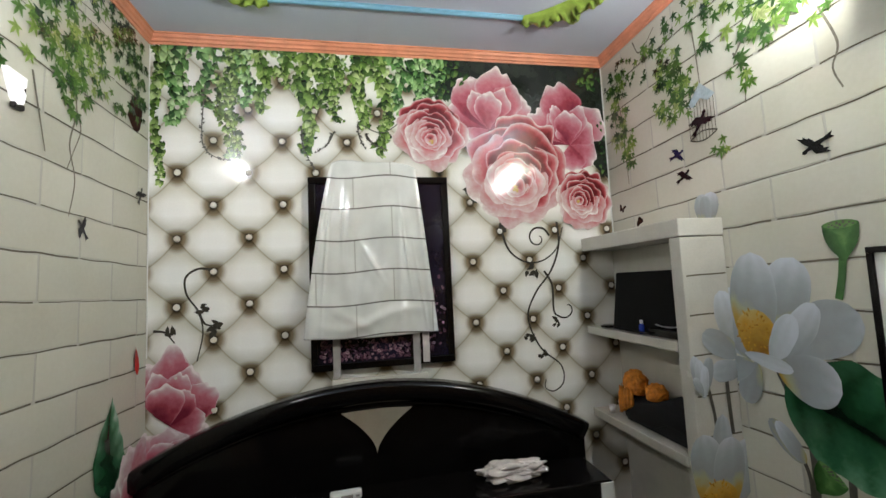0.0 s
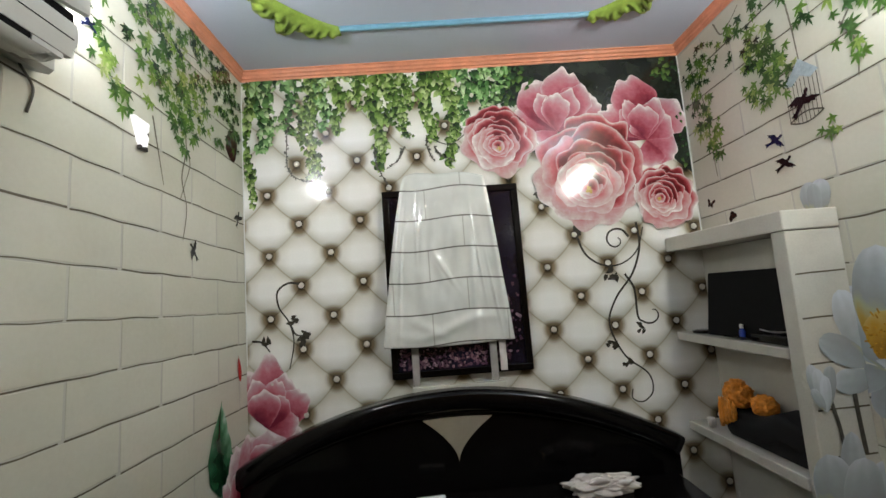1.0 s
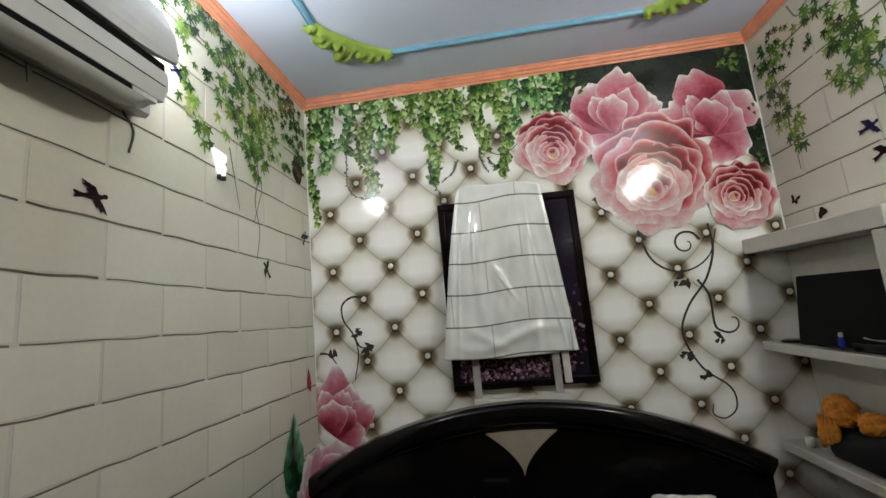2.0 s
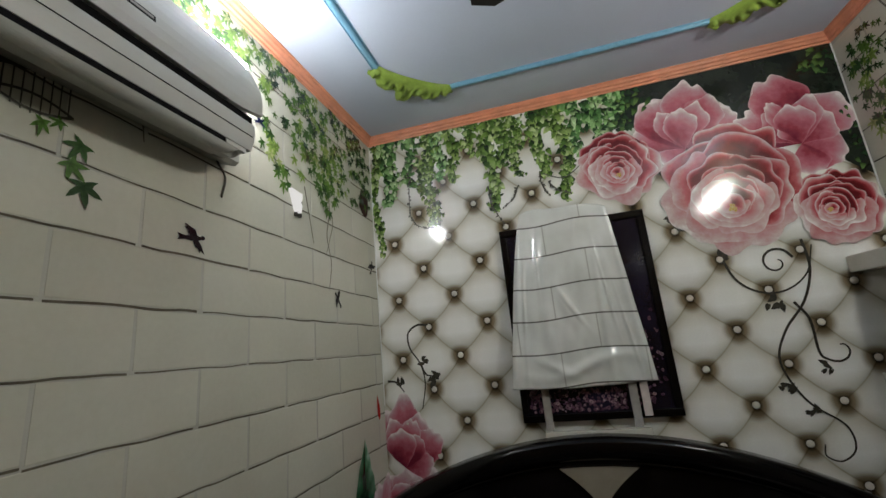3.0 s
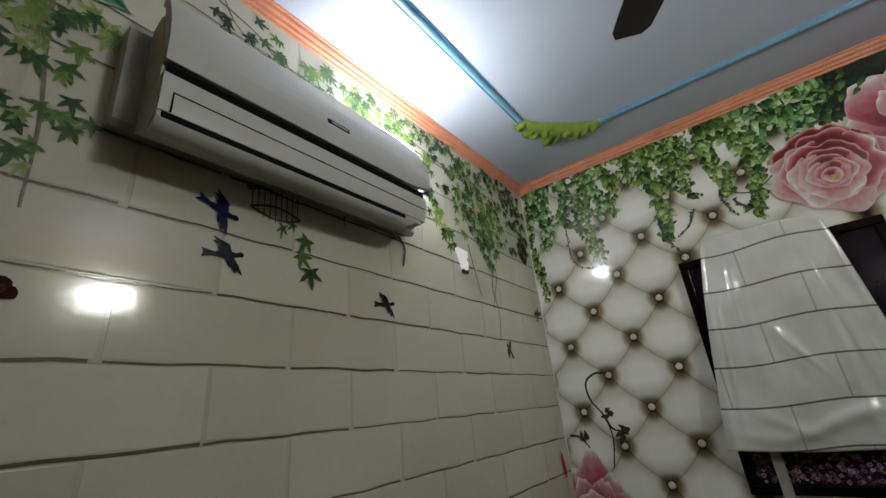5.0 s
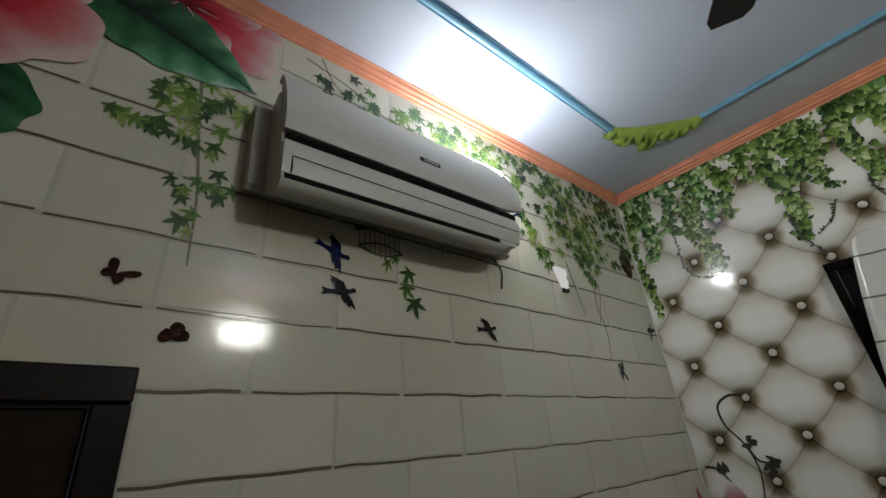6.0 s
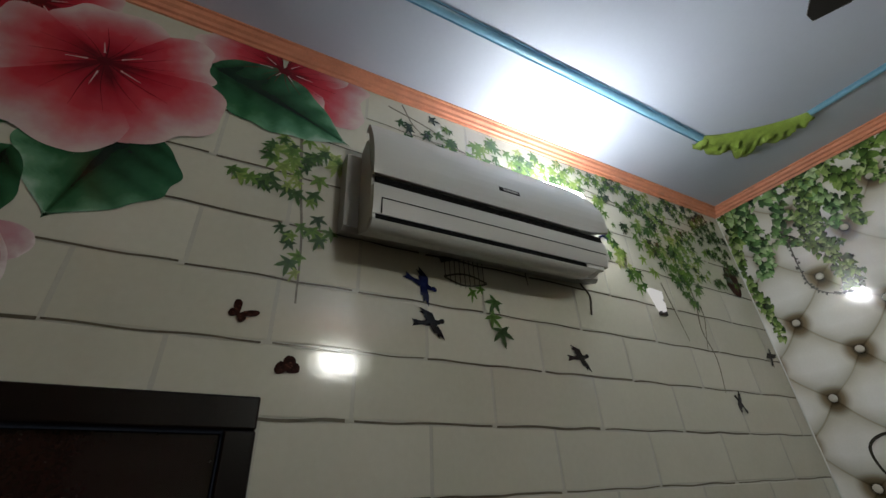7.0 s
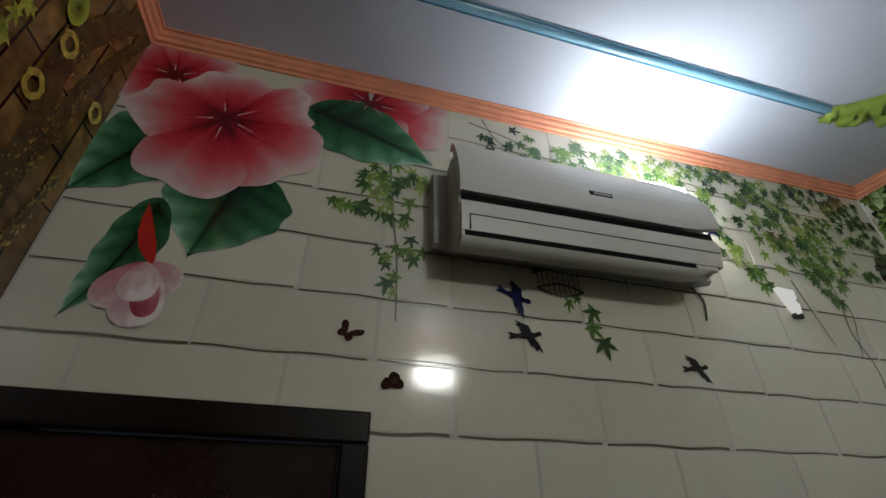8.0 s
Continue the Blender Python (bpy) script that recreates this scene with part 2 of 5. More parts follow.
GNARLED = surface("printed_gnarled_bark", (0.085, 0.052, 0.015), 0.3, vary=0.92, scale=28, grain=90)
BARK = surface("printed_bark", (0.38, 0.25, 0.05), 0.3, vary=0.8, scale=25, grain=120)


def plank_print():
    """Wallpaper printed with short brown boards, dark between them."""
    m, nt, b = nodes_of("printed_brown_plank", 0.22)
    pos = nt.nodes.new("ShaderNodeNewGeometry").outputs["Position"]
    sep = nt.nodes.new("ShaderNodeSeparateXYZ")
    link(nt, pos, sep.inputs[0])
    com = nt.nodes.new("ShaderNodeCombineXYZ")
    link(nt, sep.outputs[2], com.inputs[0])
    link(nt, sep.outputs[0], com.inputs[1])
    t = nt.nodes.new("ShaderNodeTexBrick")
    link(nt, com.outputs[0], t.inputs["Vector"])
    for key, v in (("Scale", 1.0), ("Brick Width", 0.22), ("Row Height", 0.06), ("Mortar Size", 0.004), ("Mortar Smooth", 0.4)):
        t.inputs[key].default_value = v
    t.inputs["Color1"].default_value, t.inputs["Color2"].default_value, t.inputs["Mortar"].default_value = (0.22, 0.13, 0.05, 1), (0.13, 0.072, 0.028, 1), (0.008, 0.005, 0.003, 1)
    g = ramp(nt, noise_of(nt, 22, 5), [(0.3, (0.45, 0.42, 0.35)), (0.7, (1.5, 1.4, 1.1))])
    link(nt, mixed(nt, 1.0, t.outputs["Color"], g, "MULTIPLY"), b.inputs["Base Color"])
    return m


PLANK = plank_print()
LAMP_E = glow("east_lamp_diffuser", (0.98, 1.0, 0.94), EAST_LAMP)
LAMP_W = glow("west_lamp_diffuser", (0.95, 0.98, 1.0), WEST_LAMP)
NIGHT = glow("night_light_diffuser", (1.0, 0.98, 0.95), 0.75)


# ---------------------------------------------------------------- mesh helpers
def part(name, bm, mat, parent=None, label="", smooth=False):
    me = bpy.data.meshes.new(name)
    bm.to_mesh(me)
    bm.free()
    for p in me.polygons:
        p.use_smooth = smooth
    me.materials.append(mat)
    ob = new(name, me)
    ob.parent = parent
    return tagged(ob, label)


def base(name, label, category, m=None, group="", kind=""):
    ob = new(name)
    ob.empty_display_size = 0.1
    if m is not None:
        ob.matrix_basis = m
    return tagged(ob, label, category, group, kind)


def block(x0, x1, y0, y1, z0, z1, bevel=0.0, seg=2, bm=None):
    bm = bm or bmesh.new()
    r = bmesh.ops.create_cube(bm, size=1, matrix=Matrix.Translation(((x0 + x1) / 2, (y0 + y1) / 2, (z0 + z1) / 2)) @ Matrix.Diagonal((x1 - x0, y1 - y0, z1 - z0, 1)))
    if bevel:
        es = list({e for v in r["verts"] for e in v.link_edges})
        bmesh.ops.bevel(bm, geom=es, offset=bevel, segments=seg, affect="EDGES", profile=0.5)
    return bm


def prism(outline, w0, w1, bm=None):
    """A solid with the outline (u, v), from w0 to w1."""
    bm = bm or bmesh.new()
    a = [bm.verts.new((u, v, w0)) for u, v in outline]
    b = [bm.verts.new((u, v, w1)) for u, v in outline]
    n = len(a)
    bm.faces.new(list(reversed(a)))
    bm.faces.new(b)
    for k in range(n):
        bm.faces.new((a[k], a[(k + 1) % n], b[(k + 1) % n], b[k]))
    return bm


def sweep(profile, path, closed=False):
    """Sweep a profile of (out, up) along level points with mitred corners; out points to the path's left."""
    bm = bmesh.new()
    pts = [Vector((*p, 0)) for p in path]
    n, rings = len(pts), []
    for k, p in enumerate(pts):
        d0 = (p - pts[k - 1]).normalized() if (closed or k) else (pts[1] - p).normalized()
        d1 = (pts[(k + 1) % n] - p).normalized() if (closed or k < n - 1) else d0
        n0, n1 = Vector((-d0.y, d0.x, 0)), Vector((-d1.y, d1.x, 0))
        mid = (n0 + n1).normalized()
        mid /= max(0.3, mid.dot(n0))
        rings.append([bm.verts.new(p + mid * o + Vector((0, 0, h))) for o, h in profile])
    for k in range(n if closed else n - 1):
        a, b = rings[k], rings[(k + 1) % n]
        for q in range(len(profile)):
            bm.faces.new((a[q], a[(q + 1) % len(profile)], b[(q + 1) % len(profile)], b[q]))
    if not closed:
        bm.faces.new(rings[0])
        bm.faces.new(list(reversed(rings[-1])))
    bmesh.ops.recalc_face_normals(bm, faces=bm.faces)
    return bm


def smooth_path(pts, n=8):
    """Catmull-Rom through control points."""
    P = [Vector(p) for p in pts]
    P = [P[0] * 2 - P[1]] + P + [P[-1] * 2 - P[-2]]
    out = []
    for k in range(1, len(P) - 2):
        for q in range(n):
            t = q / n
            a, b, c, d = P[k - 1:k + 3]
            out.append(0.5 * (2 * b + (c - a) * t + (2 * a - 5 * b + 4 * c - d) * t * t + (3 * b - a - 3 * c + d) * t ** 3))
    return out + [P[-2]]


class Sheet:
    """Flat printed shapes in a wall's own axes: u along it, v up, w off it. tone runs 0 to 1."""

    def __init__(self):
        self.v, self.f, self.t = [], [], []

    def fan(self, centre, rim, w, t0=0.0, t1=1.0):
        k = len(self.v)
        self.v.append((*centre, w))
        self.t.append(t0)
        for p in rim:
            self.v.append((*p, w))
        self.t.extend(t1 if isinstance(t1, list) else [t1] * len(rim))
        n = len(rim)
        for q in range(n):
            self.f.append((k, k + 1 + q, k + 1 + (q + 1) % n))

    def ribbon(self, pts, width, w, taper=0.5):
        pts = smooth_path([(*p, 0) for p in pts], 6)
        k, n = len(self.v), len(pts)
        for q, p in enumerate(pts):
            d = (pts[min(n - 1, q + 1)] - pts[max(0, q - 1)]).normalized()
            h = width / 2 * (1 - taper * q / (n - 1))
            for s in (-1, 1):
                self.v.append((p.x - d.y * h * s, p.y + d.x * h * s, w))
                self.t.append(0.5)
        for q in range(n - 1):
            a = k + 2 * q
            self.f.append((a, a + 1, a + 3, a + 2))

    def grid(self, rows):
        """rows of (u, v, w, tone)."""
        k, n = len(self.v), len(rows[0])
        for row in rows:
            for u, v, w, t in row:
                self.v.append((u, v, w))
                self.t.append(t)
        for a in range(len(rows) - 1):
            for b in range(n - 1):
                q = k + a * n + b
                self.f.append((q, q + 1, q + n + 1, q + n))

    def done(self, name, mat, parent, m=None, label="", kind=""):
        me = bpy.data.meshes.new(name)
        me.from_pydata(self.v, [], self.f)
        at = me.attributes.new("tone", "FLOAT", "POINT")
        at.data.foreach_set("value", self.t)
        me.materials.append(mat)
        me.update()
        flip = [p for p in me.polygons if p.normal.z < 0]
        for p in flip:
            p.flip()
        ob = new(name, me)
        ob.parent = parent
        if m is not None:
            ob.matrix_basis = m
        return tagged(ob, label, "", "", kind)


# axes of the four walls
NORTH = Matrix(((1, 0, 0, 0), (0, 0, -1, 0), (0, 1, 0, 0), (0, 0, 0, 1)))
WEST = Matrix(((0, 0, 1, 0), (1, 0, 0, 0), (0, 1, 0, 0), (0, 0, 0, 1)))
EAST = Matrix(((0, 0, -1, W), (-1, 0, 0, 0), (0, 1, 0, 0), (0, 0, 0, 1)))
SOUTH = Matrix(((-1, 0, 0, 0), (0, 0, 1, -L), (0, 1, 0, 0), (0, 0, 0, 1)))


# ---------------------------------------------------------------- structure
def structure(name, bm, mat, label, category):
    return tagged(part(name, bm, mat), label, category, kind="structure")


floor = structure("floor", block(-0.15, W + 0.15, -L - 0.15, 0.15, FLOOR - 0.12, FLOOR), STONE, "grey tiled bedroom floor", "floor")
ceiling = structure("ceiling", block(-0.15, W + 0.15, -L - 0.15, 0.15, CEIL, CEIL + 0.2), CEILING, "pale blue-grey painted ceiling with satin sheen", "ceiling")
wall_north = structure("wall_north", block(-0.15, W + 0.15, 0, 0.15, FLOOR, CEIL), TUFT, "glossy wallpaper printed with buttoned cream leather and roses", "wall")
wall_south = structure("wall_south", block(-0.15, W + 0.15, -L - 0.15, -L, FLOOR, CEIL), PLANK, "wallpaper printed with brown planks and a branch", "wall")
wall_east = structure("wall_east", block(W, W + 0.15, -L, 0, FLOOR, CEIL), PAPER, "cream block-print wallpaper with vines and lotus flowers", "wall")
bm = block(-0.15, 0, DOOR_N, 0, FLOOR, CEIL)
block(-0.15, 0, DOOR_S, DOOR_N, DOOR_TOP, CEIL, bm=bm)
block(-0.15, 0, -L, DOOR_S, FLOOR, CEIL, bm=bm)
wall_west = structure("wall_west", bm, PAPER, "cream block-print wallpaper with vines, birds and hibiscus", "wall")

cornice = base("cornice", "peach-orange moulded plaster cornice under the ceiling", "cornice", kind="structure")
PROFILE = [(0, FOOT), (0.007, FOOT), (0.009, FOOT + 0.010), (0.017, FOOT + 0.012), (0.019, FOOT + 0.024), (0.027, FOOT + 0.030), (0.030, FOOT + 0.043), (0.037, FOOT + 0.044), (0.037, CEIL + 0.002), (0, CEIL + 0.002)]
for a, b in (((W, 0), (0, 0)), ((0, 0), (0, -L)), ((0, -L), (W, -L)), ((W, -L), (W, 0))):
    d = (Vector(b) - Vector(a)).normalized()
    left = Vector((-d.y, d.x))
    bm = bmesh.new()
    rings = [[bm.verts.new((*(Vector(p) + left * o + d * o * s), h)) for o, h in PROFILE] for p, s in ((a, 1), (b, -1))]
    n = len(PROFILE)
    for q in range(n):
        bm.faces.new((rings[0][q], rings[0][(q + 1) % n], rings[1][(q + 1) % n], rings[1][q]))
    bmesh.ops.recalc_face_normals(bm, faces=bm.faces)
    part("moulding", bm, PEACH, cornice)

# beading on the ceiling and its four corner brackets
INSET = 0.33
beading = base("ceiling_beading", "sky-blue half-round moulding set in a rectangle", "moulding", kind="structure")
half = [(0.014 * math.cos(math.pi * k / 8), -0.014 * math.sin(math.pi * k / 8)) for k in range(9)]
half = [(-0.019, 0.002), (-0.019, -0.005)] + half[::-1] + [(0.019, -0.005), (0.019, 0.002)]
corners = [(INSET, -INSET), (INSET, -L + INSET), (W - INSET, -L + INSET), (W - INSET, -INSET)]
for k in range(4):
    a, b = Vector(corners[k]), Vector(corners[(k + 1) % 4])
    d = (b - a).normalized() * 0.22
    ob = part("bead", sweep(half, (tuple(a + d), tuple(b - d))), BEAD, beading)
    ob.matrix_basis = pose(0, 0, CEIL)


def bracket():
    """A carved leaf bracket that rounds off a corner of the beading; its corner lies at the origin, arms along +x and -y."""
    thing = base("ceiling_ornament", "lime-green carved plaster leaf bracket on the ceiling", "ornament", group="ceiling ornaments")
    na, nr = 72, 16
    bm = bmesh.new()
    grid = []
    for a in range(na + 1):
        s = a / na
        ang = math.radians(90 + 90 * s)
        # inner edge: arc about the rectangle's inside
        c = Vector((0.285, -0.285))
        inner = c + Vector((math.cos(ang), math.sin(ang))) * (0.212 + 0.055 * abs(2 * s - 1) ** 2)
        d = abs(s - 0.5)
        lobes = 0.085 * math.exp(-(d / 0.085) ** 2) + 0.050 * math.exp(-((d - 0.24) / 0.085) ** 2) + 0.024 * math.exp(-((d - 0.43) / 0.06) ** 2)
        ragged = 0.007 * math.sin(41 * d + 1.0) * math.sin(math.pi * s) + 0.006 * noise.noise(Vector((s * 24, 3.0, 0)))
        outer = c + Vector((math.cos(ang), math.sin(ang))) * (0.316 + lobes + ragged)
        row = []
        for r in range(nr + 1):
            q = r / nr
            p = inner.lerp(outer, q)
            warp = noise.noise(Vector((p.x * 22, p.y * 22, 1.0)))
            swirl = math.sin(19 * math.pi * d ** 0.85 + 6.0 * q + 3.2 * warp) + 0.8 * noise.noise(Vector((p.x * 75, p.y * 75, 0)))
            h = 0.032 * math.sin(math.pi * min(1, max(0, q * 0.98 + 0.01))) ** 0.55
            cut = min(1, max(0, (q - 0.26 - 0.14 * min(1, abs(d - 0.12) * 4) * (d < 0.36)) * 6))
            h += 0.0115 * swirl * cut * math.sin(math.pi * q) ** 0.7
            h *= 0.55 + 0.45 * min(1, 6 * min(s, 1 - s) + 0.3)
            row.append(bm.verts.new((p.x, p.y, 0.002 - h)))
        grid.append(row)
    for a in range(na):
        for r in range(nr):
            bm.faces.new((grid[a][r], grid[a][r + 1], grid[a + 1][r + 1], grid[a + 1][r]))
    bmesh.ops.recalc_face_normals(bm, faces=bm.faces)
    part("carving", bm, LIME, thing, smooth=True)
    for c, rad in (((0.262, 0.004), 0.023), ((-0.004, -0.262), 0.023), ((0.036, -0.036), 0.020), ((0.145, -0.008), 0.015), ((0.008, -0.145), 0.015)):
        bm = bmesh.new()
        for k in range(3):
            bmesh.ops.create_uvsphere(bm, u_segments=14, v_segments=8, radius=rad * (1 - 0.28 * k),
                                      matrix=Matrix.Translation((c[0], c[1], -0.012 - 0.006 * k)) @ Matrix.Diagonal((1, 1, 0.55, 1)))
        part("rosette", bm, LIME, thing, smooth=True)
    return thing


first = bracket()
first.matrix_basis = pose(INSET, -INSET, CEIL)
copy_thing(first, pose(W - INSET, -INSET, CEIL, 0, 0, -90))
copy_thing(first, pose(INSET, -L + INSET, CEIL, 0, 0, 90))
copy_thing(first, pose(W - INSET, -L + INSET, CEIL, 0, 0, 180))


# ---------------------------------------------------------------- lamps
def wall_lamp(name, label, size, glowing, m):
    thing = base(name, label, "lamp", m)
    u, v, d = size
    part("housing", block(-u / 2 - 0.008, u / 2 + 0.008, -v / 2 - 0.008, v / 2 + 0.008, 0.0, 0.025, 0.006), WHITE, thing)
    if name == "wall_lamp":
        part("wall_plate", block(-0.05, 0.05, -0.10, -0.03, -0.055, -0.001, 0.004), WHITE, thing)
    part("diffuser", block(-u / 2, u / 2, -v / 2, v / 2, 0.027, d, 0.008), glowing, thing, "glowing white diffuser")
    return thing


wall_lamp("wall_lamp", "lit white rectangular lamp tilted up on the block-print wall", (0.26, 0.18, 0.10), LAMP_E, EAST @ pose(1.42, 2.35, 0.062, -43))
wall_lamp("batten_lamp", "lit white lamp on the wall above the air conditioner", (0.20, 0.055, 0.09), LAMP_W, WEST @ pose(-1.245, 2.43, 0.004))


# ---------------------------------------------------------------- bed head
def headboard():
    thing = base("headboard", "black lacquered arched wooden headboard with beige inlay against the wall", "headboard", pose(1.03, -0.11, FLOOR))
    foot = -0.0
    def arch(off, half_w, n=40, low=0.45):
        top = [(x, 1.03 - FLOOR - off - 0.26 * x * x) for x in [half_w - 2 * half_w * k / n for k in range(n + 1)]]
        return [(-half_w, low), (half_w, low)] + top
    rot = pose(0, 0, 0, 90)
    body = part("back_panel", prism(arch(0.03, 1.04, low=foot), -0.07, 0.0), BLACK, thing)
    body.matrix_basis = rot
    # heavy rim that follows the arch, with a bead along its foot
    def rim(name, profile, off, half_w):
        bm = bmesh.new()
        rings = []
        for k in range(61):
            x = -half_w + 2 * half_w * k / 60
            z = 1.03 - FLOOR - off - 0.26 * x * x
            d = Vector((1, -0.52 * x)).normalized()
            nrm = Vector((-d.y, d.x))
            rings.append([bm.verts.new((x + nrm.x * a, -b, z + nrm.y * a)) for a, b in profile])
        n = len(profile)
        for k in range(60):
            for q in range(n):
                bm.faces.new((rings[k][q], rings[k][(q + 1) % n], rings[k + 1][(q + 1) % n], rings[k + 1][q]))
        bm.faces.new(rings[0])
        bm.faces.new(list(reversed(rings[-1])))
        bmesh.ops.recalc_face_normals(bm, faces=bm.faces)
        return part(name, bm, BLACK, thing, smooth=True)
    rim("top_rail", [(-0.09, 0.0), (-0.09, 0.03), (-0.07, 0.042), (-0.02, 0.045), (-0.004, 0.035), (0.0, 0.01), (0.0, -0.05), (-0.03, -0.06), (-0.09, -0.06)], 0.0, 1.055)
    rim("bead", [(-0.008, 0.002), (-0.010, 0.014), (0.0, 0.020), (0.010, 0.014), (0.008, 0.002)], 0.105, 0.95)
    # beige inlay between the two rounded panels
    out = []
    for k in range(13):
        x = -0.165 + 0.33 * k / 12
        out.append((x, 1.03 - FLOOR - 0.122 - 0.26 * x * x))
    tip = (-0.005, 0.705 - FLOOR)
    for k in range(1, 12):
        s = k / 12
        out.append((0.165 * (1 - s) ** 1.7 + tip[0] * s, 0.90 - FLOOR + (tip[1] - 0.90 + FLOOR) * s))
    out.append(tip)
    for k in range(11, 0, -1):
        s = k / 12
        out.append((-0.165 * (1 - s) ** 1.7 + tip[0] * s, 0.90 - FLOOR + (tip[1] - 0.90 + FLOOR) * s))
    inlay = part("inlay", prism(out[::-1], 0.002, 0.008), BEIGE, thing, "beige veneer inlay")
    inlay.matrix_basis = rot
    # low ledge in front of the panel
    part("ledge", block(-0.95, 0.99, -0.33, -0.06, 0.0, 0.60 - FLOOR, 0.012), BLACK, thing, "black padded ledge")
    part("edge_strip", block(0.925, 0.985, -0.338, -0.331, 0.3, 0.598 - FLOOR, 0.002), WHITE, thing, "white strip on the ledge")
    return thing


headboard()



def crumple(size, at, seed, ridge, freq, level=5):
    """A crumpled heap: one closed skin with ridged folds, its foot flat."""
    bm = bmesh.new()
    bmesh.ops.create_icosphere(bm, subdivisions=level, radius=1.0)
    for v in bm.verts:
        n = v.co.normalized()
        f = noise.fractal(n * freq + Vector((seed, 0, 0)), 1.0, 2.0, 2)
        r = 1 + ridge * (abs(f) * 1.6 - 0.5) + ridge * 0.8 * noise.noise(n * freq * 0.5 + Vector((0, seed, 0)))
        v.co = Vector((n.x * size[0] * r, n.y * size[1] * r, max(-0.75, n.z * r) * size[2])) + Vector(at)
    return bm


bm = crumple((0.145, 0.055, 0.042), (1.62, -0.30, 0.634), 3.0, 0.34, 1.9)
tagged(part("crumpled_cloth", bm, CLOTH, smooth=True), "crumpled pale pink-grey cloth on the black ledge", "cloth")

remote = base("remote_control", "white remote control lying on the black ledge", "remote control", pose(0.888, -0.28, 0.602, 0, 0, 4))
part("case", block(-0.065, 0.065, -0.022, 0.022, 0, 0.03, 0.008), WHITE, remote)
part("screen", block(-0.02, 0.028, -0.0235, -0.0225, 0.009, 0.022), STRAP, remote, "grey display")
part("key", block(0.04, 0.055, -0.0235, -0.0225, 0.011, 0.019), STRAP, remote)
card = part("white_card", block(1.215, 1.285, -0.448, -0.444, 0.44, 0.60, 0.001), WHITE)
tagged(card, "small white card standing against the black ledge", "card")


# ---------------------------------------------------------------- picture and the sheet hung over it
picture = base("framed_picture", "large dark glazed picture in a black frame on the wall", "picture", pose(1.081, -0.004, 1.558))
pw, ph = 0.354, 0.478
for a, b, c, d in ((-pw, pw, ph - 0.035, ph), (-pw, pw, -ph, -ph + 0.035), (-pw, -pw + 0.035, -ph + 0.036, ph - 0.036), (pw - 0.035, pw, -ph + 0.036, ph - 0.036)):
    part("frame_bar", block(a, b, -0.03, 0, c, d, 0.004), BLACK, picture)
part("glazing", block(-pw + 0.03, pw - 0.03, -0.016, -0.004, -ph + 0.03, ph - 0.03), PURPLE, picture, "dark purple print behind glass")
# blossoms in the print's lower part
PINKISH = leaf_print("printed_mauve_blossom", [(0.0, (0.05, 0.02, 0.045)), (0.6, (0.16, 0.08, 0.13)), (1.0, (0.36, 0.24, 0.30))])
sh = Sheet()
rb = random.Random(5)
for k in range(420):
    u = rb.uniform(-0.31, 0.31)
    v = -0.435 + abs(rb.gauss(0, 0.07)) + (0.12 * max(0, u) if rb.random() < 0.4 else 0)
    if u > 0.24:
        v += rb.random() * 0.25
    r = rb.uniform(0.003, 0.010)
    sh.fan((u, v), [(u + r * math.cos(q * 1.05) * rb.uniform(0.6, 1.2), v + r * math.sin(q * 1.05) * rb.uniform(0.6, 1.2)) for q in range(6)], 0.0175 + k * 1e-6)
ob = sh.done("blossom_print", PINKISH, picture, pose(0, 0, 0, 90), "mauve blossoms in the print", "stuff")


CREASES = ((0.22, 0.33, 0.10, 0.020, 0.14, 0.013), (0.30, 0.10, 0.5, 0.030, 0.06, 0.006), (0.80, 0.50, 0.10, 0.016, 0.18, 0.013), (0.50, 0.58, 0.9, 0.03, 0.08, 0.012), (0.62, 0.10, -0.4, 0.025, 0.07, 0.006), (0.10, 0.55, 0.05, 0.018, 0.30, 0.012), (0.90, 0.75, 0.1, 0.016, 0.18, 0.012), (0.35, 0.90, 2.2, 0.10, 0.05, 0.010))


